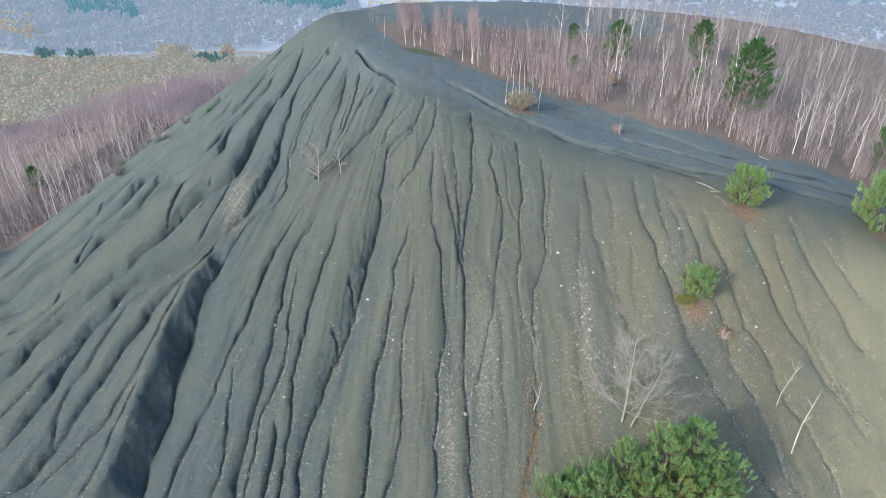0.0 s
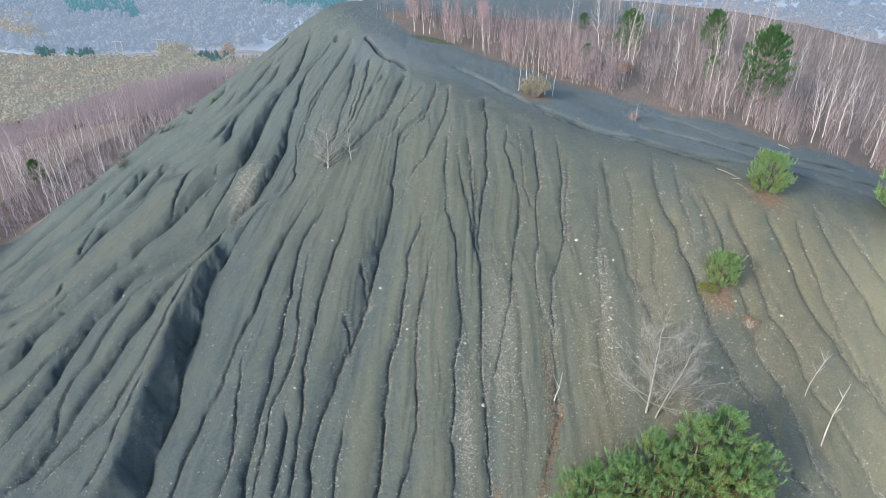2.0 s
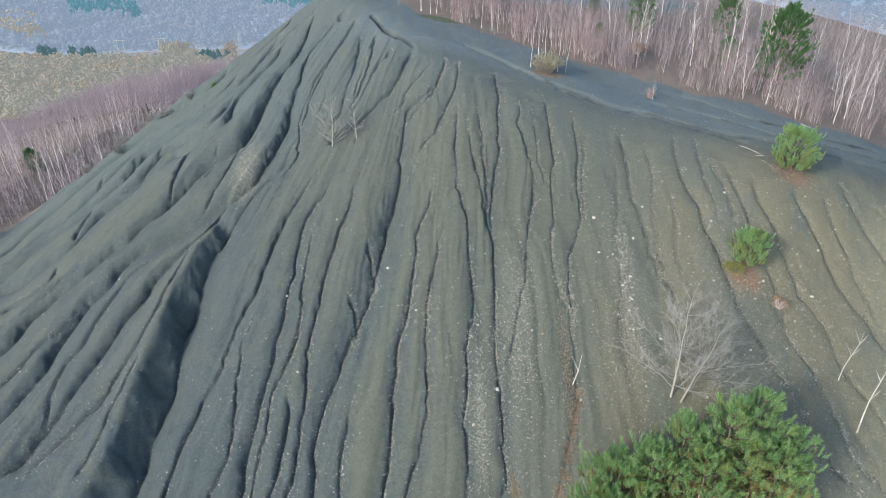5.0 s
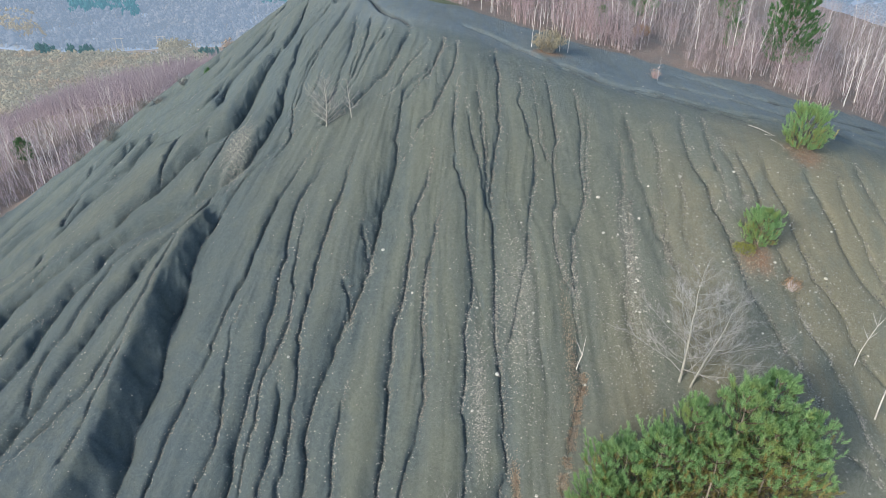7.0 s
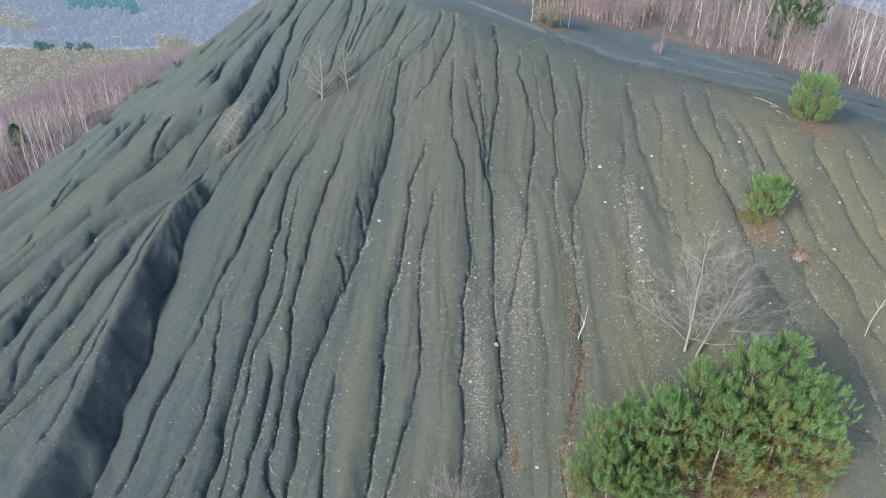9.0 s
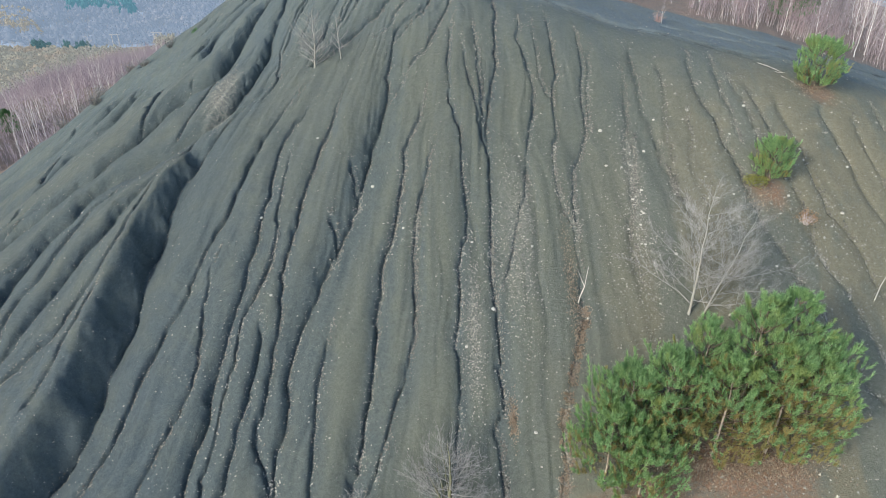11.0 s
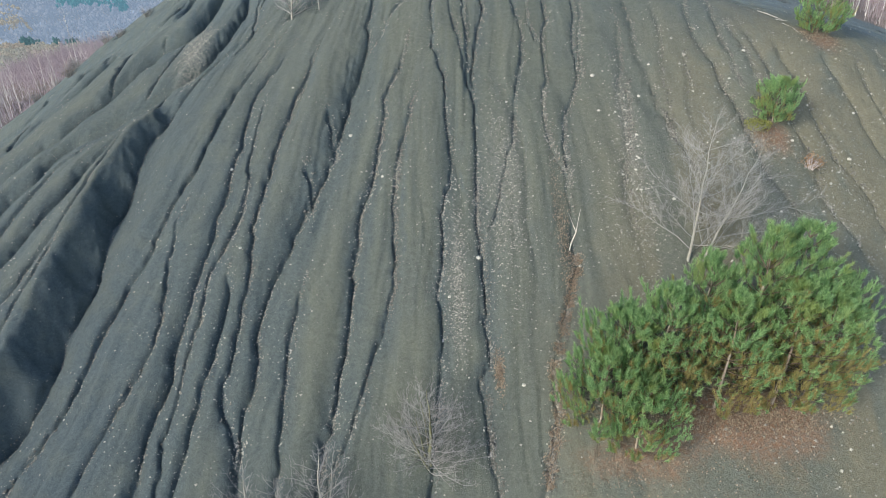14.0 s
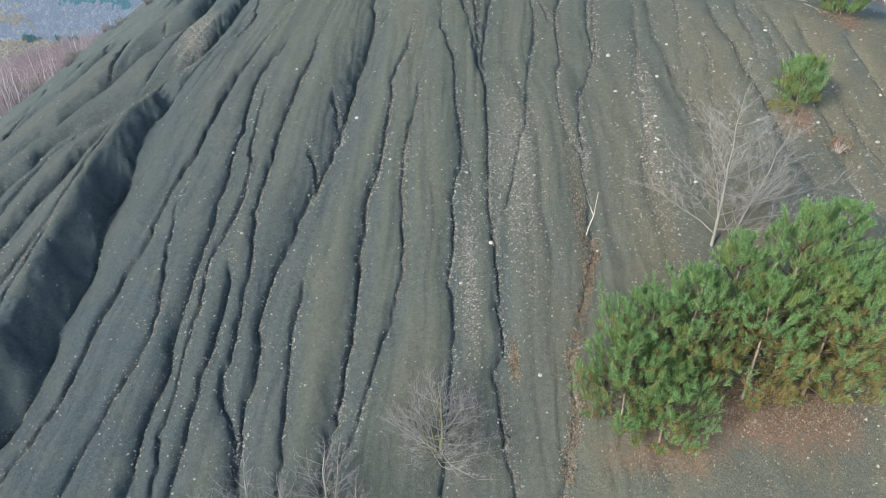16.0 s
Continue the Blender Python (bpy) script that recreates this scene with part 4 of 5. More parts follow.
# ---- bare trees on the slope ----
alder = bare_tree("bare_tree", "leafless grey tree with two stems behind the pines", "tree", 21, 6.6, 0.07, (0.2, 0.5), 0.08, 30, 0.70, 0.05, 0.50, GREY_BARK, GREY_TWIG, 3, 1, 13, 0.55)
alder.matrix_basis = stand(alder, 10.9, 26.1, 0.0)
alder_two = bare_tree("bare_tree", "leafless grey tree leaning beside its twin", "tree", 22, 5.6, 0.06, (2.0, 0.6), 0.10, 26, 0.70, 0.05, 0.50, GREY_BARK, GREY_TWIG, 3, 1, 13, 0.55)
alder_two.matrix_basis = stand(alder_two, 11.4, 25.9, 0.0)
bushy = bare_tree("bare_tree", "leafless spreading tree with a mossy trunk below the gullies", "tree", 23, 3.4, 0.09, (-0.1, 0.5), 0.02, 24, 1.0, 0.05, 0.45, MOSSY_BARK, GREY_TWIG, 3, 5, 9, 0.6)
bushy.matrix_basis = stand(bushy, -0.9, 19.9, 0.0)
hollow_tree = bare_tree("bare_tree", "small leafless tree in the hollow between gullies", "tree", 24, 3.8, 0.08, (0.1, 0.2), 0.10, 24, 0.72, 0.05, 0.55, GREY_BARK, GREY_TWIG, 3, 2, 8, 0.6, 0.5)
hollow_tree.matrix_basis = stand(hollow_tree, -10.2, 44.0, 0.0)
hollow_small = bare_tree("bare_tree", "slim leafless tree beside a larger one in the hollow", "tree", 25, 2.9, 0.06, (-0.1, 0.1), 0.20, 16, 0.5, 0.06, 0.6, GREY_BARK, GREY_TWIG, 2, 1, 7, 0.6, 0.5)
hollow_small.matrix_basis = stand(hollow_small, -8.3, 44.0, 1.0)
for seed, x, y, tall in ((31, -7.9, 18.3, 4.2), (32, -5.1, 18.6, 4.0), (33, -6.6, 17.6, 4.2), (34, -3.9, 17.4, 3.6), (35, -9.6, 17.6, 3.6)):
    t = bare_tree("bare_tree", "leafless pale tree growing at the foot of the slope", "tree", seed, tall, 0.07, (0.1, 0.3), 0.10, 26, 0.56, 0.06, 0.70, GREY_BARK, GREY_TWIG, 3, 2, 7, 0.6)
    t.matrix_basis = stand(t, x, y, 0.0)

# ---- the woods ----
BIRCH_LABEL = "bare white-stemmed birch tree in the wood"
birches = []
for seed, tall, lean in ((41, 7.4, 0.4), (42, 6.6, 0.7), (43, 7.8, -0.5), (44, 5.6, 0.3), (45, 6.2, -0.8), (46, 5.0, 0.9)):
    birches.append(bare_tree("birch_tree", BIRCH_LABEL, "birch tree", seed, tall, 0.044 + 0.006 * tall / 7, (lean, 0.3), 0.28, 12, 0.38, 0.10, 0.85, BIRCH_BARK, BIRCH_TWIG, 2, 1, 3, 0.5, 0.52))


slim_birch = bare_tree("birch_sapling", "slim white birch sapling", "birch tree", 47, 5.6, 0.045, (0.3, 0.1), 0.45, 16, 0.16, 0.10, 0.95, BIRCH_BARK, THICKET, 2, 1, 5, 0.4)


def wood(count, seed, box, inside, group, size, keep=1.0):
    random.seed(seed)
    made = []
    while len(made) < count:
        x, y = random.uniform(box[0], box[1]), random.uniform(box[2], box[3])
        d = float(inside(np.array(x), np.array(y)))
        if d < 0.5 or random.random() > math.exp(-d / (26 * keep)) + 0.12 or any((x - a) ** 2 + (y - b) ** 2 < 0.8 for a, b in made):
            continue
        made.append((x, y))
        plant(random.choice(birches), x, y, random.uniform(0, 6.28), random.uniform(0.6, 0.98) * size(x, y), tip=(random.gauss(0, 0.05), random.gauss(0, 0.05)), group=group)


def east_inside(x, y):
    d = east_side(x, y)
    return np.where((y > 68 + x * 0.5) & (x < 20), -1.0, d)


wood(150, 51, (-4, 96, 50, 120), east_inside, "birches of the eastern wood", lambda x, y: 0.42 + 0.58 * float(smooth(x, 9, 24)))
def west_inside(x, y):
    return np.where(y > terrace_end(x, y), -1.0, west_side(x, y))


wood(150, 52, (-100, -38, 54, 140), west_inside, "birches of the western wood", lambda x, y: 1.15)
for x, y, k, s in ((25.8, 59.1, 0, 1.0), (30.5, 61.0, 2, 0.95), (19.5, 66.5, 1, 1.05), (14.0, 72.0, 0, 0.9), (17.0, 70.0, 3, 1.0), (40.3, 53.4, 0, 0.9), (36.0, 55.0, 2, 0.85), (33.5, 52.6, 1, 0.9)):
    plant(birches[k], x, y, random.uniform(0, 6.28), s, label="tall white birch tree standing above the red thicket")
for x, y, k, s in ((-42.5, 72.6, 0, 1.15), (-47.0, 74.0, 2, 1.0), (-50.5, 70.5, 1, 1.1), (-54.0, 77.0, 0, 1.2), (-58.0, 74.0, 4, 1.1), (-45.0, 78.0, 5, 1.3), (-62.0, 79.0, 2, 1.1), (-40.0, 76.0, 3, 1.0)):
    plant(birches[k], x, y, random.uniform(0, 6.28), s, label="bare white birch at the edge of the western wood")
plant(birches[3], 15.3, 48.4, 0.5, 0.30, label="small crooked birch sapling on bare shale")
big_pine = pine("pine_tree", "dark green pine standing among bare birches", 9, 7.0, 2.7, 0.03, 13, 8, 0.30, 22, wide_needle=0.06, needles=DARK_NEEDLES, withered=0.0)
for x, y, s in ((31.7, 60.4, 0.92), (20.8, 71.0, 0.58), (33.2, 77.0, 0.62), (16.4, 76.0, 0.26), (27.5, 63.0, 0.34), (14.0, 62.5, 0.25), (-60.0, 79.0, 0.42), (10.0, 99.0, 0.4), (46.0, 56.0, 0.8)):
    plant(big_pine, x, y, random.uniform(0, 6.28), s)


def thicket(name, label, count, seed, box, inside, depth, low, high, grow=0.0, fat=1.0, twig=None, white=0.26):
    """Young birch stems that nobody could count, as one mesh."""
    rng = np.random.default_rng(seed)
    x, y = rng.uniform(box[0], box[1], count * 12), rng.uniform(box[2], box[3], count * 12)
    d = inside(x, y)
    gaps = fbm(x / 2.0, y / 2.0, 2, 45) > -0.08 + (0.17 - 0.19 * smooth(x, 7, 11)) * (x > -20)
    keep = np.flatnonzero((d > 0.7) & gaps & (rng.random(x.size) < np.exp(-d / depth) + 0.04))[:count]
    x, y, d = x[keep], y[keep], d[keep]
    p = np.stack([x, y, height(x, y) - 0.1], 1)
    n = len(p)
    tall = rng.uniform(low, high, n) * (1 + grow * np.clip(d / 20, 0, 1)) * (1 - 0.3 * np.exp(-d))
    q = p + np.stack([rng.normal(0, 0.10, n), rng.normal(0, 0.10, n), np.ones(n)], 1) * tall[:, None]
    pale = rng.random(n) < white
    pieces, slots = [spikes(p, q, rng.uniform(0.010, 0.018, n) * fat), spikes(p[pale], (p + (q - p) * rng.uniform(0.45, 0.8, (n, 1)))[pale], rng.uniform(0.022, 0.034, pale.sum()) * fat)], [np.ones(n, int), np.zeros(pale.sum(), int)]
    for k in range(9):
        f = rng.uniform(0.25, 0.95, n)[:, None]
        a, up = rng.uniform(0, 6.28, n), rng.uniform(0.75, 1.25, n)
        w = np.stack([np.cos(a) * np.cos(up), np.sin(a) * np.cos(up), np.sin(up)], 1)
        base = p + (q - p) * f
        pieces.append(spikes(base, base + w * (tall * rng.uniform(0.18, 0.36, n))[:, None], np.full(n, 0.009 * fat)))
        slots.append(np.ones(n, int))
    mesh = array_mesh(name, np.concatenate(pieces), SPIKE, 4, (THICKET_STEM, twig or THICKET), np.concatenate(slots))
    return tagged(new(name, mesh), label, "thicket", kind="stuff")


thicket("birch_thicket", "dense reddish thicket of bare birch saplings beside the track", 5200, 61, (11, 100, 50, 110), east_inside, 5, 1.5, 3.1, 0.2, 1.0)
thicket("birch_thicket", "grey-brown undergrowth of thin bare stems among birches", 3600, 64, (9, 150, 50, 165), east_inside, 60, 1.8, 4.0, 0.0, 1.2, twig_material("grey brown stems", (0.40, 0.345, 0.345), (0.355, 0.325, 0.33)), 0.05)
thicket("birch_thicket", "clumps of reddish birch saplings below the summit", 430, 63, (-1, 14, 54, 74), east_inside, 7, 1.5, 3.4, 0.0, 1.1)
thicket("birch_thicket", "sparse reddish birch saplings on the summit shoulder", 420, 65, (-9, 4, 64, 76), lambda x, y: np.minimum(y - 66.5 + 0.9 * (x + 6), 74 - y + 0.4 * x), 30, 1.6, 3.6, 0.0, 1.1)
thicket("birch_thicket", "dense mauve thicket of bare birch saplings below the heap", 4400, 62, (-125, -36, 54, 170), west_inside, 80, 1.4, 3.2, 0.2, 2.0, twig_material("mauve birch saplings", (0.47, 0.375, 0.385), (0.42, 0.35, 0.365)))


# ---- the valley ----
LUMP = ((0, 1, 2), (0, 2, 3), (0, 3, 1), (1, 3, 2))
LUMP_CORNERS = np.array([(0, 0, 1.1), (0.94, 0, -0.4), (-0.47, 0.82, -0.4), (-0.47, -0.82, -0.4)], float)


def far_wood(name, label, count, seed, near, far, spans, material, tall, lumps=9, keep=None, slim=1.0, stems=0, fine=0.3, low=0.42, twiggy=False):
    """Uneven crowns built of many small rounded twig clumps, with pale stems, between two distances north, as one mesh."""
    rng = np.random.default_rng(seed)
    y = near * (far / near) ** rng.random(count)
    span = np.array(spans)[rng.integers(0, len(spans), count)]
    x = y * (span[:, 0] + (span[:, 1] - span[:, 0]) * rng.random(count))
    if keep:
        ok = keep(x, y)
        x, y = x[ok], y[ok]
    count = len(x)
    size = (tall * rng.uniform(0.62, 1.15, count))[:, None]
    base = np.stack([x, y, height(x, y) - 0.3], 1)
    way = rng.normal(0, 1, (count, lumps, 3))
    way = way / np.linalg.norm(way, axis=2, keepdims=True) * rng.uniform(0.35, 1.0, (count, lumps, 1))
    middle = base[:, None] + size[:, None] * (way * [0.40 * slim, 0.40 * slim, 1 - low - 0.12] * [1, 1, 0.8] + [0, 0, low + 0.12])
    spread = size[:, None, None] * fine * rng.uniform(0.55, 1.15, (count, lumps, 1, 1)) * [slim, slim, 0.9]
    if twiggy:
        foot = middle - spread[:, :, 0] * [0, 0, 1.0]
        top = middle + spread[:, :, 0] * (rng.normal(0, 0.25, middle.shape) + [0, 0, 1.6])
        mesh = array_mesh(name, spikes(foot.reshape(-1, 3), top.reshape(-1, 3), rng.uniform(0.05, 0.11, count * lumps)), SPIKE, 4, (material,))
        return tagged(new(name, mesh), label, "wood", kind="stuff")
    corners = middle[:, :, None] + spread * LUMP_CORNERS * rng.uniform(0.6, 1.3, (count, lumps, 4, 1)) + spread * rng.normal(0, 0.35, (count, lumps, 4, 3))
    mesh = array_mesh(name, corners.reshape(-1, 4, 3), LUMP, 4, (material,))
    mesh.shade_smooth()
    ob = tagged(new(name, mesh), label, "wood", kind="stuff")
    if stems:
        foot = np.repeat(base, stems, 0)
        tallness = np.repeat(size, stems, 0)
        foot = foot + rng.normal(0, 0.3, foot.shape) * tallness * [1, 1, 0]
        top = foot + (rng.normal(0, 0.07, foot.shape) + [0, 0, 1]) * tallness * rng.uniform(0.6, 1.0, (len(foot), 1))
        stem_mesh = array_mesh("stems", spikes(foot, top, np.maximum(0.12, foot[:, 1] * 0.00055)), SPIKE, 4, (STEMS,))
        tagged(new(name + "_stems", stem_mesh), "pale bare stems of a distant wood", "wood", kind="stuff")
    return ob


# haze of distance is put into these colours and their glow
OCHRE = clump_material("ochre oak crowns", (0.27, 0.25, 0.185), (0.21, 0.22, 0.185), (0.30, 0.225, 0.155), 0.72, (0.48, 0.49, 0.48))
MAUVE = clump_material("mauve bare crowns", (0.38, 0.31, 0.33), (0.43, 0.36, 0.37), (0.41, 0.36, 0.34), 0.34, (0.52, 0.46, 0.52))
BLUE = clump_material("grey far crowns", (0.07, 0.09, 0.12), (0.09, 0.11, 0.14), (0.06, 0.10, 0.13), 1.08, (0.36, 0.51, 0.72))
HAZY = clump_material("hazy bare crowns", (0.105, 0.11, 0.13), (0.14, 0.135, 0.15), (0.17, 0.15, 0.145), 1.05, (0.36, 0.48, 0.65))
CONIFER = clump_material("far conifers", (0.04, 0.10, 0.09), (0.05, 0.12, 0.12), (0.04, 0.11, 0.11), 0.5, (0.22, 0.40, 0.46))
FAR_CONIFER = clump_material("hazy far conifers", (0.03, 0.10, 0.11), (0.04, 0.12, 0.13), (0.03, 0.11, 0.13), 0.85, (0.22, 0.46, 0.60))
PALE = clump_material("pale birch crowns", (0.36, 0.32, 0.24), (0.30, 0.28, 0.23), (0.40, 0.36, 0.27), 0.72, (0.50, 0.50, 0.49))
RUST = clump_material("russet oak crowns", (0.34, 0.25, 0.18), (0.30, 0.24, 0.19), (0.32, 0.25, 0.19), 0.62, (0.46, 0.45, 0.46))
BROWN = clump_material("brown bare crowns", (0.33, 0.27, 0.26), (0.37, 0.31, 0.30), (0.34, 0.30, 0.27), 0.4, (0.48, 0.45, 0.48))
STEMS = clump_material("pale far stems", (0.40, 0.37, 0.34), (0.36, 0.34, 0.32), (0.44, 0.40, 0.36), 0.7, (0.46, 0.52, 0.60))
WEST = ((-1.05, -0.22), (-0.85, -0.40))
BOTH = ((-1.0, -0.14), (-0.9, -0.35), (0.10, 1.05), (0.10, 1.05))
EAST = ((0.05, 1.1), (0.3, 1.1))


def off_lane(x, y):
    """Leaves the lane up the far side and the shaded glade free."""
    d, _ = distance(x, y, LANE)
    return (np.abs(d) > 12) & (np.hypot((x + 212) / 16, (y - 440) / 22) > 1)


LANE = dense([(-292, 432), (-288, 446), (-285, 464), (-283, 497), (-270, 540)], 8.0)
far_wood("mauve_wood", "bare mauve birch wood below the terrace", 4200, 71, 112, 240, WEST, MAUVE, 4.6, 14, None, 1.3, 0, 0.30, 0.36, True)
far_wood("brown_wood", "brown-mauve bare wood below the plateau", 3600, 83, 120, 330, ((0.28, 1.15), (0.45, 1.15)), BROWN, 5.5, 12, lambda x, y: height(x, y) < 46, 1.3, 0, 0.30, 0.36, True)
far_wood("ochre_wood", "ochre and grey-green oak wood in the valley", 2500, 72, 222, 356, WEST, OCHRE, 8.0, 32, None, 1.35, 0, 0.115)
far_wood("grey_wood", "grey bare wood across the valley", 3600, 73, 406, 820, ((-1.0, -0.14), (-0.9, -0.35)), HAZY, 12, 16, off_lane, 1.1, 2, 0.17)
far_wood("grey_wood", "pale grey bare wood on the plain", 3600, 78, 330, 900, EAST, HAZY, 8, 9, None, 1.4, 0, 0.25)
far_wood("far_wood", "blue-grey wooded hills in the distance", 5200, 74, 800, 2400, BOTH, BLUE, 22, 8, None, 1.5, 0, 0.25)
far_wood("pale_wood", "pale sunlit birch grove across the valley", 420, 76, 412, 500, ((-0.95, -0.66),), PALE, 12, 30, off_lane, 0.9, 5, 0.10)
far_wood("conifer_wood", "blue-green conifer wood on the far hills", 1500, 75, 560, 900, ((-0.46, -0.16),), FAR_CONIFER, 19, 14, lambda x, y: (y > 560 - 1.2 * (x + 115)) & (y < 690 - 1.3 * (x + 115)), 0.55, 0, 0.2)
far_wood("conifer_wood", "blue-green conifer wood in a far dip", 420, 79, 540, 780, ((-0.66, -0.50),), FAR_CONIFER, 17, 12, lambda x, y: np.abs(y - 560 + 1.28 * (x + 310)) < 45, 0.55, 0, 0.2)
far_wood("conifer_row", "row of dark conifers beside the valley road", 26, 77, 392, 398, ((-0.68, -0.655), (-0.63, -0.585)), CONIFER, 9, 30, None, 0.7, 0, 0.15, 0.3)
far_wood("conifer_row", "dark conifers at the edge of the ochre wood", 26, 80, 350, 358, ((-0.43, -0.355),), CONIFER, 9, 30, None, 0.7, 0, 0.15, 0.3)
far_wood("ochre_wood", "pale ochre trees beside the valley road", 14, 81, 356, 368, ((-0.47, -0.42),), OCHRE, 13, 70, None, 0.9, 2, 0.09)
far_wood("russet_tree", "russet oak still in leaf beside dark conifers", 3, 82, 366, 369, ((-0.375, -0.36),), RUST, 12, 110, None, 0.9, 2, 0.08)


def valley_road():
    x = np.linspace(-330, -95, 90)
    y = 398 + 3 * np.sin(x / 40)
    rows = [np.stack([x, y + w, height(x, y + w) + 0.6], 1) for w in (-5.0, 5.0)]
    k = np.arange(89)
    quads = np.concatenate([np.stack([k, k + 1, k + 91], 1), np.stack([k, k + 91, k + 90], 1)])
    mesh = array_mesh("road", np.concatenate(rows)[None], quads, 0, (ROAD,))
    return tagged(new("road", mesh), "pale brown road along the valley floor", "road", kind="structure")


ROAD = bark_material("pale road surface", (0.42, 0.37, 0.33), (0.36, 0.33, 0.31), 0.4)
valley_road()


def valley_lane():
    k = np.arange(len(LANE) - 1)
    rows = [np.stack([LANE[:, 0] + w, LANE[:, 1], height(LANE[:, 0] + w, LANE[:, 1]) + 0.5], 1) for w in (-4.0, 4.0)]
    m = len(LANE)
    mesh = array_mesh("lane", np.concatenate(rows)[None], np.concatenate([np.stack([k, k + m + 1, k + 1], 1), np.stack([k, k + m, k + m + 1], 1)]), 0, (ROAD,))
    return tagged(new("lane", mesh), "brown earth lane climbing through a far wood", "road", kind="structure")


valley_lane()


def twin_pole(x, y, tall):
    root = thing("power_pole", "pale twin power pole beside the valley road", "power pole", "power poles by the valley road")
    for w in (-2.2, 2.2):
        post = Soup()
        post.tube([Vector((w, 0, 0)), Vector((w * 0.9, 0, tall))], [0.32, 0.26], 6)
        part("post", post.mesh("post", STEMS), root)
    bar = Soup()
    bar.tube([Vector((-3.6, 0, tall * 0.96)), Vector((3.6, 0, tall * 0.96))], [0.2, 0.2], 5)
    part("cross_bar", bar.mesh("cross_bar", STEMS), root)
    root.location = (x, y, float(height(x, y)) - 0.2)


twin_pole(-214.0, 394.0, 11.0)
twin_pole(-186.0, 393.0, 11.0)


# ---- stones ----
def stone_shape(rng, size):
    """The corners and faces of one angular stone."""
    pts = [(1, 0, 0), (0, 1, 0), (-1, 0, 0), (0, -1, 0), (0, 0, 0.8), (0, 0, -0.6)]
    pts = [tuple(c * size * rng.uniform(0.6, 1.2) + rng.gauss(0, 0.12) * size for c in p) for p in pts]
    return pts, [(0, 1, 4), (1, 2, 4), (2, 3, 4), (3, 0, 4), (1, 0, 5), (2, 1, 5), (3, 2, 5), (0, 3, 5)]


def scatter_stones(count, seed):
    rng = random.Random(seed)
    spots = []
    while len(spots) < count:
        kind = rng.random()
        if kind < 0.45:
            width, depth, line = rng.choice(GULLIES)
            p = line[rng.randrange(len(line))]
            x, y, s = p[0] + rng.gauss(0, 0.16), p[1] + rng.gauss(0, 0.3), 0.018 + 0.055 * rng.random() ** 3
        elif kind < 0.62:
            cx, cy, rx, ry = rng.choice(((-17.6, 45.4, 0.5, 1.6), (2.9, 30.5, 0.5, 2.4), (0.4, 26.0, 0.25, 1.8), (9.5, 32.0, 0.5, 2.5), (9.0, 29.0, 0.9, 2.2), (19.5, 31.5, 1.6, 1.6)))
            x, y, s = rng.gauss(cx, rx), rng.gauss(cy, ry), 0.02 + 0.05 * rng.random() ** 2
        elif kind < 0.76:
            x, y, s = rng.uniform(12, 32), rng.uniform(18, 39), 0.024 + 0.085 * rng.random() ** 2.4
        else:
            x, y, s = rng.uniform(-36, 32), rng.uniform(18, 48), 0.022 + 0.06 * rng.random() ** 4
        spots.append((x, y, s))
    zs = height(np.array([s[0] for s in spots]), np.array([s[1] for s in spots]))
    soup = Soup()
    for (x, y, s), z in zip(spots, zs):
        pts, faces = stone_shape(rng, s)
        k = len(soup.verts)
        soup.verts += [(x + a, y + b, z + c + s * 0.15) for a, b, c in pts]
        soup.faces += [tuple(k + i for i in f) for f in faces]
        soup.slots += [0] * len(faces)
    return tagged(new("stones", soup.mesh("stones", STONE, flat=True)), "pale broken stones strewn down the gullies", "stones", kind="stuff")


scatter_stones(9000, 81)


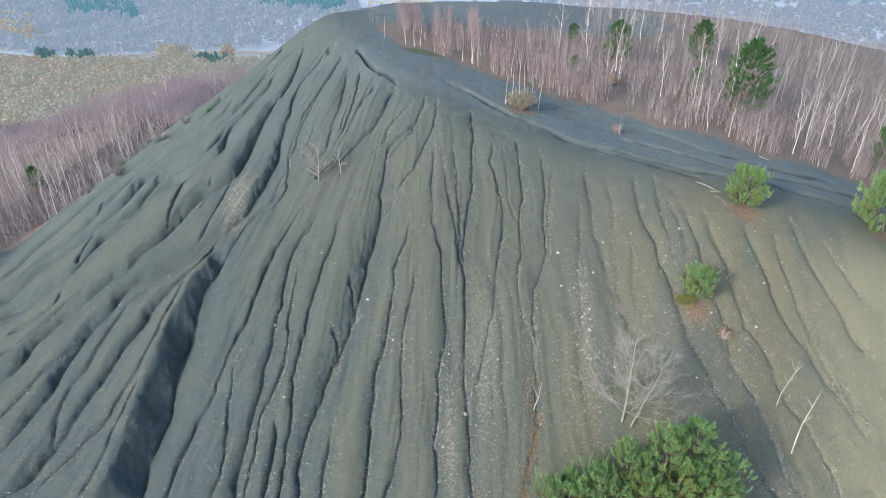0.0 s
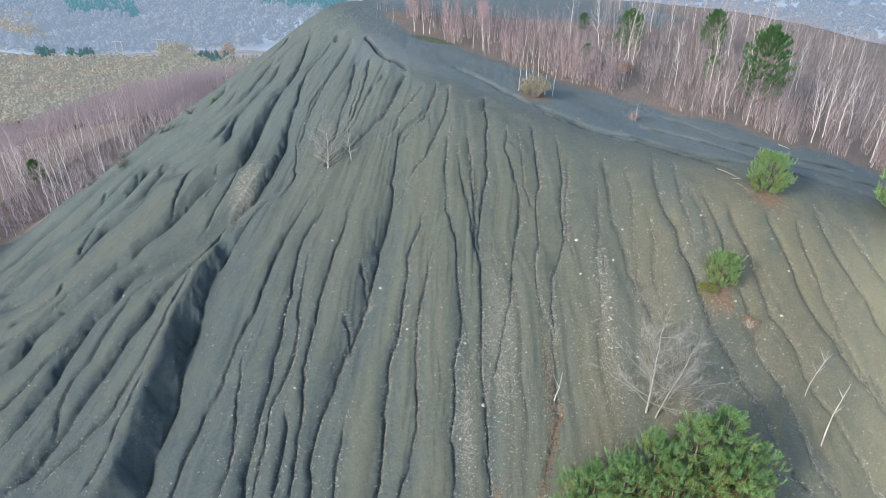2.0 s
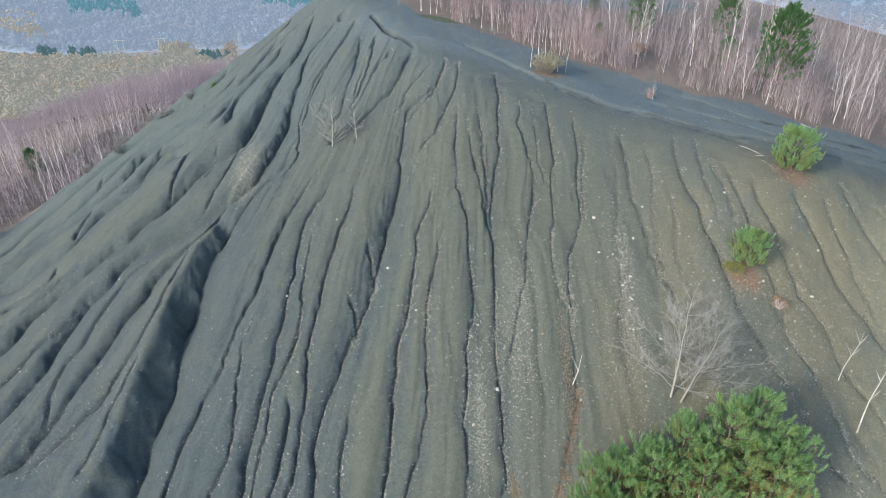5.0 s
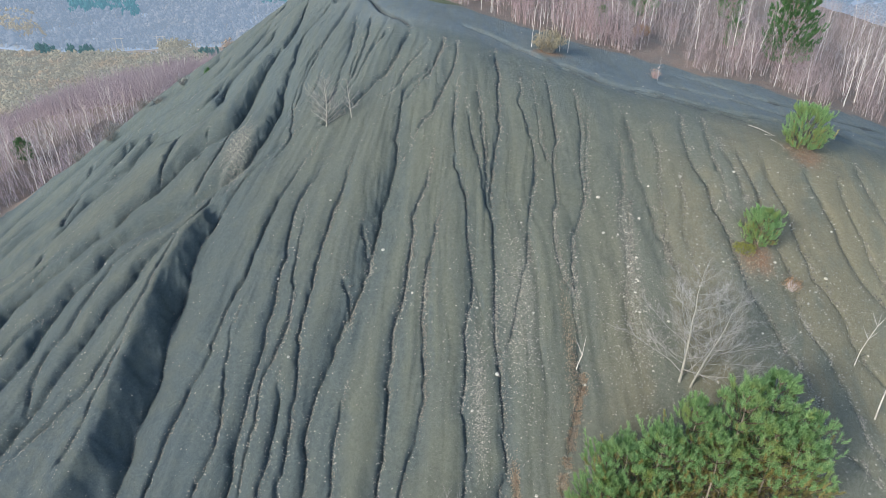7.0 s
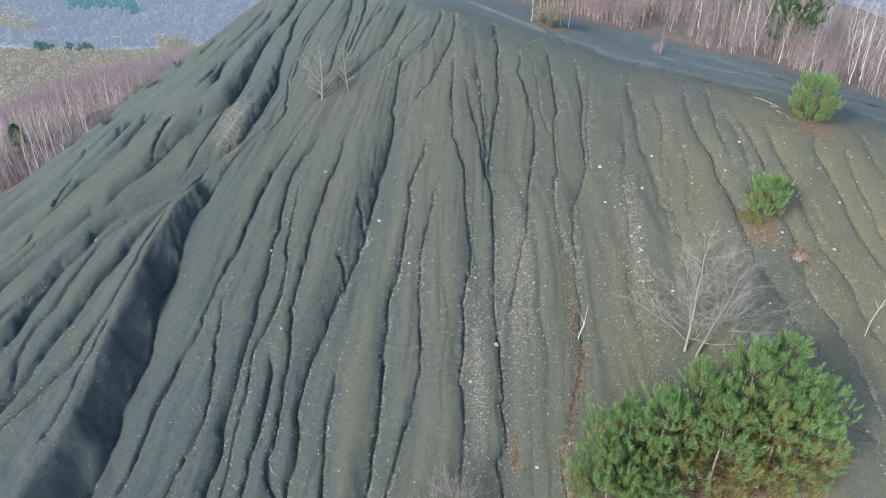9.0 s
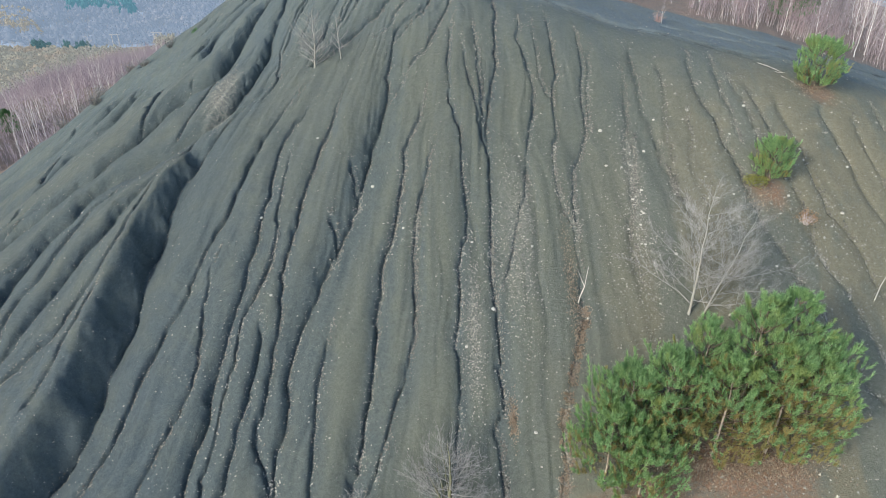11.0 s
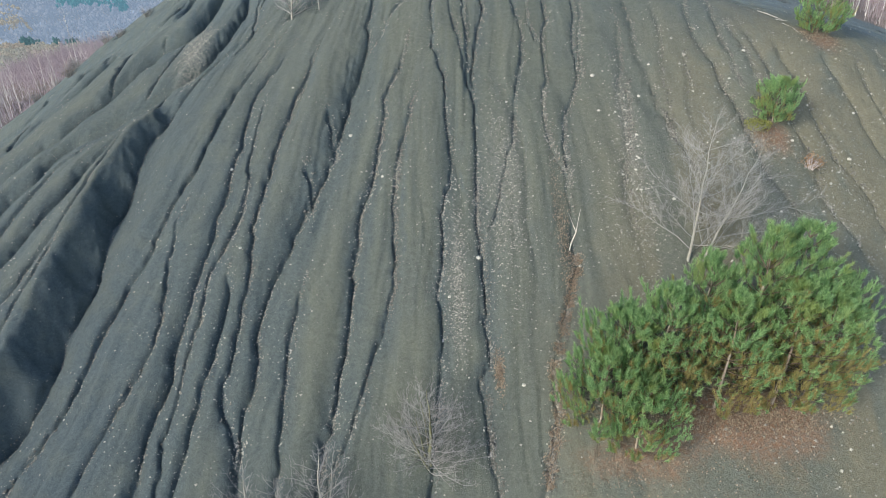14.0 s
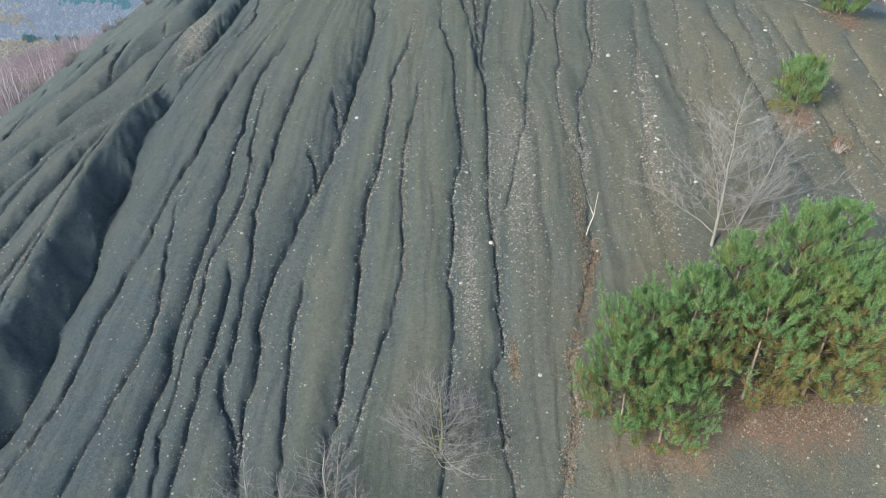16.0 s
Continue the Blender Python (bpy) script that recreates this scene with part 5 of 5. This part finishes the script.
def stone_chips(count, seed):
    """Chips of pale stone lying along the cracks and in the screes."""
    rng = np.random.default_rng(seed)
    lines = np.concatenate([line for _, _, line in GULLIES])
    odds = 0.25 + 0.75 * smooth(lines[:, 0], -14, -2) + 0.25 * smooth(lines[:, 0], 8, 14)
    odds = odds * (0.2 + 0.8 * smooth(38 - lines[:, 1], 0, 10)) * np.clip(0.5 + 2.2 * fbm(lines[:, 0] / 1.2, lines[:, 1] / 2.4, 2, 57), 0.04, 2)
    a = lines[rng.choice(len(lines), count, p=odds / odds.sum())] + rng.uniform(-0.25, 0.25, (count, 1)) * [0, 1]
    a = np.stack(settled(a[:, 0], a[:, 1]), 1) + rng.normal(0, 1, (count, 2)) * np.where(rng.random((count, 1)) < 0.6, 0.07, 0.20)
    b = np.stack([rng.uniform(-38, 32, count), rng.uniform(17, 62, count)], 1)
    b = b[rng.random(count) < np.clip(0.32 + 1.6 * fbm(b[:, 0] / 2.5, b[:, 1] / 6, 3, 59) + 0.3 * smooth(b[:, 0], -6, 14), 0.05, 1) * (0.18 + 0.82 * smooth(38 - b[:, 1], 0, 12))]
    screes = np.array([(-17.6, 45.4, 0.5, 1.6), (2.9, 30.5, 0.6, 2.6), (2.6, 28.0, 0.8, 2.0), (0.4, 26.0, 0.25, 2.0), (9.4, 31.0, 0.22, 2.8), (9.0, 28.0, 0.9, 2.2), (19.5, 30.5, 2.2, 2.2)])
    c = screes[rng.integers(0, len(screes), count // 5)]
    c = c[:, :2] + rng.normal(0, 1, (len(c), 2)) * c[:, 2:]
    at = np.concatenate([a, b, c])
    n = len(at)
    size = (0.016 + 0.056 * rng.random(n) ** 2.6)[:, None, None]
    z = height(at[:, 0], at[:, 1])
    corners = np.array([(1, 0, -0.2), (0, 1, -0.2), (-1, 0, -0.2), (0, -1, -0.2), (0, 0, 0.7)]) * rng.uniform(0.55, 1.25, (n, 5, 3)) + rng.normal(0, 0.14, (n, 5, 3))
    turn = rng.uniform(0, 6.28, n)[:, None]
    x, y = corners[..., 0] * np.cos(turn) - corners[..., 1] * np.sin(turn), corners[..., 0] * np.sin(turn) + corners[..., 1] * np.cos(turn)
    verts = np.stack([x, y, corners[..., 2]], -1) * size + np.stack([at[:, 0], at[:, 1], z + 0.004], -1)[:, None]
    mesh = array_mesh("stone_chips", verts, ((0, 1, 4), (1, 2, 4), (2, 3, 4), (3, 0, 4)), 5, (STONE,))
    return tagged(new("stone_chips", mesh), "small pale stone chips along cracks in the shale", "stones", kind="stuff")


stone_chips(22000, 82)


def bed_rubble(count, seed):
    """Mixed pale and dark rubble lying in the beds of the gullies."""
    rng = np.random.default_rng(seed)
    lines = [(w, line) for w, depth, line in GULLIES if line[-1, 1] < 46]
    beds = np.concatenate([line for _, line in lines])
    beds = beds[beds[:, 1] < 50]
    odds = np.clip(0.55 + 2.0 * fbm(beds[:, 0] / 1.0, beds[:, 1] / 3.0, 2, 63), 0.08, 2) * (0.45 + 0.55 * smooth(beds[:, 0], -16, -4)) * (0.4 + 0.6 * smooth(40 - beds[:, 1], 0, 12))
    at = beds[rng.choice(len(beds), count, p=odds / odds.sum())] + rng.uniform(-0.3, 0.3, (count, 1)) * [0, 1]
    at = np.stack(settled(at[:, 0], at[:, 1]), 1) + np.stack([rng.normal(0.05, 0.075, count), rng.normal(0, 0.1, count)], 1)
    size = (0.022 + 0.060 * rng.random(count) ** 3)[:, None, None]
    corners = np.array([(1, 0, -0.3), (0, 1, -0.3), (-1, 0, -0.3), (0, -1, -0.3), (0.1, 0, 0.75)]) * rng.uniform(0.55, 1.25, (count, 5, 3)) + rng.normal(0, 0.16, (count, 5, 3))
    turn = rng.uniform(0, 6.28, count)[:, None]
    x, y = corners[..., 0] * np.cos(turn) - corners[..., 1] * np.sin(turn), corners[..., 0] * np.sin(turn) + corners[..., 1] * np.cos(turn)
    verts = np.stack([x, y, corners[..., 2]], -1) * size + np.stack([at[:, 0], at[:, 1], height(at[:, 0], at[:, 1]) + 0.01], -1)[:, None]
    mesh = array_mesh("bed_rubble", verts, ((0, 1, 4), (1, 2, 4), (2, 3, 4), (3, 0, 4)), 5, (RUBBLE,))
    return tagged(new("bed_rubble", mesh), "pale and dark stone rubble filling the gully beds", "stones", kind="stuff")


RUBBLE = stone_material("gully rubble", (0.50, 0.46, 0.37), (0.05, 0.055, 0.055))
bed_rubble(30000, 84)


# ---- dead stems, shrubs and fallen wood on the slope ----
def dead_stem(label, seed, x, y, points, thick, forks, material=DEAD_WOOD):
    """A bleached stem through the given offsets, with a few side shoots."""
    random.seed(seed)
    root = thing("dead_birch", label, "dead tree")
    path = [Vector(p) for p in points]
    trunk = Soup()
    trunk.tube(path, [thick * (1 - 0.75 * i / (len(path) - 1)) for i in range(len(path))], 6)
    part("trunk", trunk.mesh("trunk", material), root)
    for at, way in forks:
        side = Soup()
        q = path[at]
        mid = q + Vector(way) * 0.5 + Vector((0, 0, 0.06))
        side.tube([q, mid, q + Vector(way) + Vector((0, 0, 0.15))], [thick * 0.6, thick * 0.4, thick * 0.15], 5)
        part("branch", side.mesh("branch", material), root)
    root.matrix_basis = stand(root, x, y)
    return root


dead_stem("bleached white forked birch stem standing in a gully", 1, 5.6, 26.9, [(0, 0, -0.2), (0.12, 0, 0.45), (0.28, 0.1, 0.85), (0.34, 0.2, 1.35), (0.42, 0.3, 1.9)], 0.038, [(2, (-0.40, 0.2, 0.75)), (3, (0.05, 0.0, 0.4))])
dead_stem("bleached white birch stem leaning over the bare slope", 2, 21.5, 25.5, [(0, 0, -0.2), (0.12, 0.2, 1.0), (0.40, 0.5, 2.0), (0.95, 0.9, 2.9), (1.35, 1.2, 3.7)], 0.05, [(3, (-0.35, 0.2, 0.5)), (2, (0.5, 0.1, 0.4))])
dead_stem("thin pale birch stem with bare side twigs on the slope", 3, 21.3, 27.8, [(0, 0, -0.2), (0.2, 0.2, 0.8), (0.55, 0.4, 1.5), (0.95, 0.6, 2.2), (1.1, 0.8, 2.9)], 0.03, [(2, (-0.5, 0.1, 0.7)), (3, (-0.4, 0.2, 0.7)), (2, (0.5, 0.1, 0.3)), (3, (0.3, 0, 0.5))])


def lying_branch(label, seed, x, y, turn, length, thick, bend=0.25, material=DEAD_WOOD, twigs=2):
    random.seed(seed)
    root = thing("fallen_branch", label, "branch")
    pts = []
    for i in range(7):
        f = i / 6 - 0.5
        px, py = x + math.cos(turn) * f * length - math.sin(turn) * bend * length * (0.25 - f * f), y + math.sin(turn) * f * length + math.cos(turn) * bend * length * (0.25 - f * f)
        pts.append((px, py))
    zs = height(np.array([p[0] for p in pts]), np.array([p[1] for p in pts]))
    path = [Vector((px - x, py - y, z - zs[3] + thick * 0.8)) for (px, py), z in zip(pts, zs)]
    wood_ = Soup()
    wood_.tube(path, [thick * (1 - 0.6 * i / 6) for i in range(7)], 6)
    part("stem", wood_.mesh("stem", material), root)
    for k in range(twigs):
        i = random.randrange(2, 6)
        side = Soup()
        way = (path[i] - path[i - 1]).normalized()
        off = Vector((-way.y, way.x, 0.25)) * random.choice((-1, 1)) * length * 0.22
        off.z = abs(off.z) * 0.4
        side.spike(path[i], path[i] + way * length * 0.15 + off, thick * 0.6, 4)
        part("twig", side.mesh("twig", material), root)
    root.location = (x, y, zs[3])
    return root


lying_branch("pale bare branch lying beside the rounded pine", 5, 20.6, 41.7, -0.45, 1.6, 0.03, 0.35)
lying_branch("pale bare branch lying beside another by the pine", 6, 21.1, 41.3, 0.35, 0.9, 0.026, -0.3)
lying_branch("long thin curved branch lying on the shale", 7, 21.2, 40.2, -0.9, 1.1, 0.016, 0.6)
lying_branch("pale log lying at the edge of the track", 8, 28.9, 49.2, -0.3, 0.9, 0.04, 0.05, twigs=0)
for k, (x, y, a, n) in enumerate(((4.4, 19.9, 0.2, 0.8), (5.7, 19.6, 1.1, 0.9), (5.2, 22.6, -0.4, 0.8), (6.4, 18.9, 1.5, 0.9), (9.6, 19.0, -0.6, 0.9), (13.6, 19.3, 2.2, 0.8), (4.9, 23.6, 0.9, 0.6))):
    lying_branch("short dark twig lying on the shale near the pines", 90 + k, x, y, a, n, 0.022, 0.3, PINE_TWIG, 1)


def shrub(name, label, seed, tall, wide, stems, leaves, leaf, twig, leaf_size=0.07):
    """A low shrub: twigs fanning from the ground, with dry leaves."""
    random.seed(seed)
    root = thing(name, label, "shrub")
    wood_, green = Soup(), Soup()
    for k in range(stems):
        a, f = random.uniform(0, 6.28), random.random() ** 0.5
        p = Vector((math.cos(a), math.sin(a), 0)) * wide * 0.12 * f
        q = Vector((math.cos(a) * wide * 0.5 * f, math.sin(a) * wide * 0.5 * f, tall * (1.05 - 0.55 * f * f) * random.uniform(0.75, 1.1)))
        m = p.lerp(q, 0.5) + Vector((0, 0, tall * 0.1))
        wood_.tube([p, m, q], [0.014, 0.009, 0.0], 3)
        for j in range(leaves):
            c = (m if j % 2 else p).lerp(q, random.uniform(0.3, 1.05)) + Vector((random.gauss(0, 0.06), random.gauss(0, 0.06), random.gauss(0, 0.06)))
            green.blade(c, c + Vector((random.gauss(0, 1), random.gauss(0, 1), random.gauss(0.4, 1))).normalized() * leaf_size * 1.5, leaf_size)
    part("twigwork", wood_.mesh("twigwork", twig), root)
    part("foliage", green.mesh("foliage", leaf, flat=True), root)
    return root


def put(ob, x, y, turn=0.0, size=1.0):
    ob.matrix_basis = stand(ob, x, y, turn, size, 0.03)
    return ob


YELLOW_LEAVES = leaf_material("yellowing leaves", (0.34, 0.33, 0.10), (0.25, 0.28, 0.09))
put(shrub("dry_shrub", "straw-coloured dry shrub beside the track at the wood's edge", 11, 1.7, 3.0, 150, 9, leaf_material("straw leaves", (0.42, 0.34, 0.22), (0.36, 0.33, 0.23)), GREY_TWIG, 0.09), 6.8, 49.8)
put(shrub("dry_shrub", "small russet shrub with dry leaves on the slope", 12, 0.8, 1.2, 40, 7, DRY_LEAVES, BIRCH_TWIG), 18.6, 30.9)
put(shrub("low_shrub", "low yellow-green shrub growing beside a small pine", 13, 0.55, 1.5, 80, 9, YELLOW_LEAVES, GREY_TWIG), 16.3, 32.6)
put(shrub("red_shrub", "small reddish bare shrub on the shale", 14, 0.9, 1.3, 60, 2, DRY_LEAVES, THICKET, 0.05), 15.2, 48.9)
put(shrub("dry_shrub", "orange dry shrub at the edge of the wood", 15, 1.2, 2.0, 80, 8, DRY_LEAVES, BIRCH_TWIG, 0.09), 17.5, 61.0)
put(shrub("bare_shrub", "bare brown shrub at the foot of the heap", 16, 1.5, 2.6, 90, 1, DRY_LEAVES, GREY_TWIG, 0.06), -39.4, 65.6)
put(shrub("bare_shrub", "bare grey shrub at the edge of the western wood", 17, 1.8, 2.6, 80, 0, DRY_LEAVES, GREY_TWIG, 0.06), -38.5, 71.0)
put(shrub("bare_shrub", "bare grey shrub on the shoulder of the heap", 18, 1.4, 2.2, 80, 0, DRY_LEAVES, GREY_TWIG, 0.06), -31.0, 68.0)
put(shrub("green_shrub", "small green shrub at the shoulder of the heap", 19, 0.7, 1.0, 50, 9, DARK_NEEDLES, GREY_TWIG, 0.09), -27.5, 67.2)
for k, (x, y, t, w) in enumerate(((-39.5, 67.5, 1.6, 2.6), (-41.0, 69.4, 1.9, 3.0), (-43.2, 69.8, 1.5, 2.4), (-36.2, 68.6, 1.5, 2.2), (-34.0, 67.4, 1.2, 2.0), (-44.6, 67.0, 1.4, 2.6))):
    put(shrub("bare_shrub", "bare grey-brown shrub where the heap meets the wood", 120 + k, t, w, 90, k % 2, DRY_LEAVES, GREY_TWIG, 0.06), x, y)
for k, (dx, dy, s) in enumerate(((-1.3, 0.6, 0.55), (-0.7, 0.9, 0.72), (-0.1, 0.7, 0.66), (0.5, 1.0, 0.70), (1.0, 0.6, 0.62), (1.7, 0.8, 0.66))):
    plant(slim_birch, 6.8 + dx, 49.9 + dy, k * 1.1, s, tip=(0.03 * (k % 3 - 1), 0.04 * (k % 2)), label="slim white birch sapling rising from a dry shrub", group="birch saplings by the track")
for k, (x, y, s) in enumerate(((-6.2, 63.6, 0.40), (-4.0, 63.2, 0.62), (-3.0, 63.0, 0.58), (-2.4, 63.4, 0.6), (2.0, 61.0, 0.6), (3.0, 60.5, 0.64), (3.6, 61.2, 0.55), (7.0, 60.0, 0.6), (7.8, 59.6, 0.55), (10.6, 57.6, 0.6), (11.3, 58.0, 0.52))):
    plant(slim_birch, x, y, k * 1.7, s, tip=(0.05 * (k % 3 - 1), 0.05 * (k % 2)), label="slim white birch sapling at the top of the wood", group="birch saplings by the track")


# ---- leaf litter ----
def leaf_litter(count, seed):
    rng = np.random.default_rng(seed)
    spots = ((2.1, 22.6, 0.10, 0.4, 0.04), (10.6, 20.4, 1.8, 0.30, 0.12), (13.0, 20.6, 1.3, 0.25, 0.10), (7.2, 19.0, 1.0, 0.4, 0.03), (11.0, 19.2, 2.2, 0.8, 0.03), (5.4, 27.6, 0.2, 1.6, 0.05), (16.8, 32.0, 0.7, 0.4, 0.03), (22.8, 39.6, 0.8, 0.4, 0.03))
    pick = rng.choice(len(spots), count, p=np.array([s[4] for s in spots]) / sum(s[4] for s in spots))
    table = np.array(spots)[pick]
    x, y = rng.normal(table[:, 0], table[:, 2]), rng.normal(table[:, 1], table[:, 3])
    bed = next(line for _, _, line in GULLIES if abs(line[0, 0] - 4.7) + abs(line[0, 1] - 43.7) < 0.1)
    bed = bed[(bed[:, 1] > 16) & (bed[:, 1] < 27)]
    along = bed[rng.integers(0, len(bed), count // 2)]
    bx, by = settled(along[:, 0], along[:, 1] + rng.uniform(-0.25, 0.25, count // 2))
    x, y = np.concatenate([x[:count // 2], bx + rng.normal(0.03, 0.12, count // 2)]), np.concatenate([y[:count // 2], by])
    count = len(x)
    p = np.stack([x, y, height(x, y) + 0.02], 1)
    a, s = rng.uniform(0, 6.28, count), rng.uniform(0.022, 0.048, count)[:, None]
    u = np.stack([np.cos(a), np.sin(a), rng.normal(0.5, 0.4, count)], 1) * s
    v = np.stack([-np.sin(a), np.cos(a), rng.normal(0.1, 0.4, count)], 1) * s * 0.7
    mesh = array_mesh("leaf_litter", np.stack([p - u, p + v, p + u + [0, 0, 0.01], p - v], 1), ((0, 1, 2), (0, 2, 3)), 4, (RED_LEAVES,))
    return tagged(new("leaf_litter", mesh), "russet and tan fallen leaves in gullies and under pines", "leaves", kind="stuff")


leaf_litter(15000, 83)


# ---- larger single stones ----
def stone_mesh(seed):
    bm = bmesh.new()
    bmesh.ops.create_icosphere(bm, subdivisions=1, radius=1)
    rng = random.Random(seed)
    for v in bm.verts:
        v.co = Vector((v.co.x * rng.uniform(0.75, 1.15), v.co.y * rng.uniform(0.7, 1.0), v.co.z * rng.uniform(0.5, 0.75)))
    mesh = bpy.data.meshes.new("stone")
    bm.to_mesh(mesh)
    bm.free()
    mesh.materials.append(WHITE_STONE)
    return mesh


WHITE_STONE = stone_material("white stone", (0.80, 0.77, 0.68), (0.62, 0.59, 0.50))
shapes = [stone_mesh(k) for k in range(6)]
STONE_SPOTS = [(-5.3, 34.1), (-10.5, 29.0), (-9.0, 37.4), (8.1, 35.6), (9.3, 31.7), (18.1, 32.2), (1.4, 27.0), (0.0, 25.5), (-0.3, 24.1), (-11.9, 33.4), (21.2, 31.9), (-26.5, 39.4), (8.1, 33.5), (10.4, 34.3), (17.1, 37.3), (22.7, 34.7)]
rng = random.Random(12)
for k in range(46):
    STONE_SPOTS.append((rng.gauss(8, 9), rng.uniform(20, 37)) if k % 3 else (rng.gauss(9.3, 0.25), rng.uniform(28, 36)))
for k, (x, y) in enumerate(STONE_SPOTS):
    s = rng.uniform(0.10, 0.15) if k < 16 else rng.uniform(0.055, 0.11)
    ob = new("stone", shapes[k % 6])
    ob.matrix_basis = stand(ob, x, y, rng.uniform(0, 6.28), s, -0.2 * s)
    tagged(ob, "pale angular stone lying on the bare shale", "stone", "larger stones on the slope")


# ---- the summit platform ----
def platform():
    root = thing("viewing_platform", "low pale timber platform with posts on the summit", "platform")
    for k in range(14):
        plank = Soup()
        x0 = -4.9 + k * 0.7
        for z in (0.38, 0.50):
            plank.verts += [(x0, -1.3, z), (x0 + 0.66, -1.3, z), (x0 + 0.66, 1.3, z), (x0, 1.3, z)]
        plank.faces = [(3, 2, 1, 0), (4, 5, 6, 7), (0, 1, 5, 4), (1, 2, 6, 5), (2, 3, 7, 6), (3, 0, 4, 7)]
        part("plank", plank.mesh("plank", DEAD_WOOD, flat=True), root)
    for k in range(6):
        for y in (-1.1, 1.1):
            post = Soup()
            post.tube([Vector((-4.6 + k * 1.85, y, -0.8)), Vector((-4.6 + k * 1.85, y, 0.38))], [0.09, 0.08], 6)
            part("post", post.mesh("post", PINE_BARK), root)
    root.matrix_basis = stand(root, -6.4, 92.0, 0.15, 1.0, 0.30)
    return root


platform()

# ---- power line across the valley ----
STEEL = bark_material("galvanised steel", (0.42, 0.44, 0.46), (0.34, 0.36, 0.38), 2.0, 0.5)


def pylon(x, y, top):
    root = thing("pylon", "grey steel lattice pylon in the wooded valley", "pylon")
    base = float(height(x, y))
    tall = top - base
    wide = lambda f: 3.2 * (1 - f) ** 1.3 + 0.5
    for sx in (-1, 1):
        for sy in (-1, 1):
            leg = Soup()
            leg.tube([Vector((sx * wide(f), sy * wide(f), tall * f)) for f in (0, 0.35, 0.7, 1.0)], [0.16, 0.14, 0.12, 0.08], 4)
            part("leg", leg.mesh("leg", STEEL), root)
    for k in range(9):
        a, b = k / 9, (k + 1) / 9
        for sx, sy, tx, ty in ((-1, -1, 1, -1), (1, -1, 1, 1), (1, 1, -1, 1), (-1, 1, -1, -1)):
            brace = Soup()
            brace.tube([Vector((sx * wide(a), sy * wide(a), tall * a)), Vector((tx * wide(b), ty * wide(b), tall * b))], [0.07, 0.07], 3)
            part("brace", brace.mesh("brace", STEEL), root)
    for f, reach in ((0.98, 4.0), (0.86, 5.0)):
        arm = Soup()
        arm.tube([Vector((-reach, 0, tall * f)), Vector((0, 0, tall * f + 0.5)), Vector((reach, 0, tall * f))], [0.06, 0.2, 0.06], 4)
        part("cross_arm", arm.mesh("cross_arm", STEEL), root)
    root.location = (x, y, base)


pylon(106.0, 280.6, 49.0)
for a, b in (((105.3, 280.9, 47.4), (165.0, 137.0, 47.8)), ((107.0, 280.9, 46.4), (167.0, 136.0, 45.6)), ((105.6, 280.4, 42.6), (166.0, 136.0, 41.2)), ((107.4, 280.4, 41.8), (168.0, 135.0, 39.4))):
    cable = Soup()
    a, b = Vector(a), Vector(b)
    cable.tube([a.lerp(b, i / 16) - Vector((0, 0, 1.5 * math.sin(math.pi * i / 16))) for i in range(17)], [0.07] * 17, 4)
    tagged(new("power_cable", cable.mesh("power_cable", STEEL)), "thin grey power cable strung across the valley", "cable", "cables of the power line")

away(tall_pine, mid_pine, low_pine, round_pine, big_pine, slim_birch, *birches)
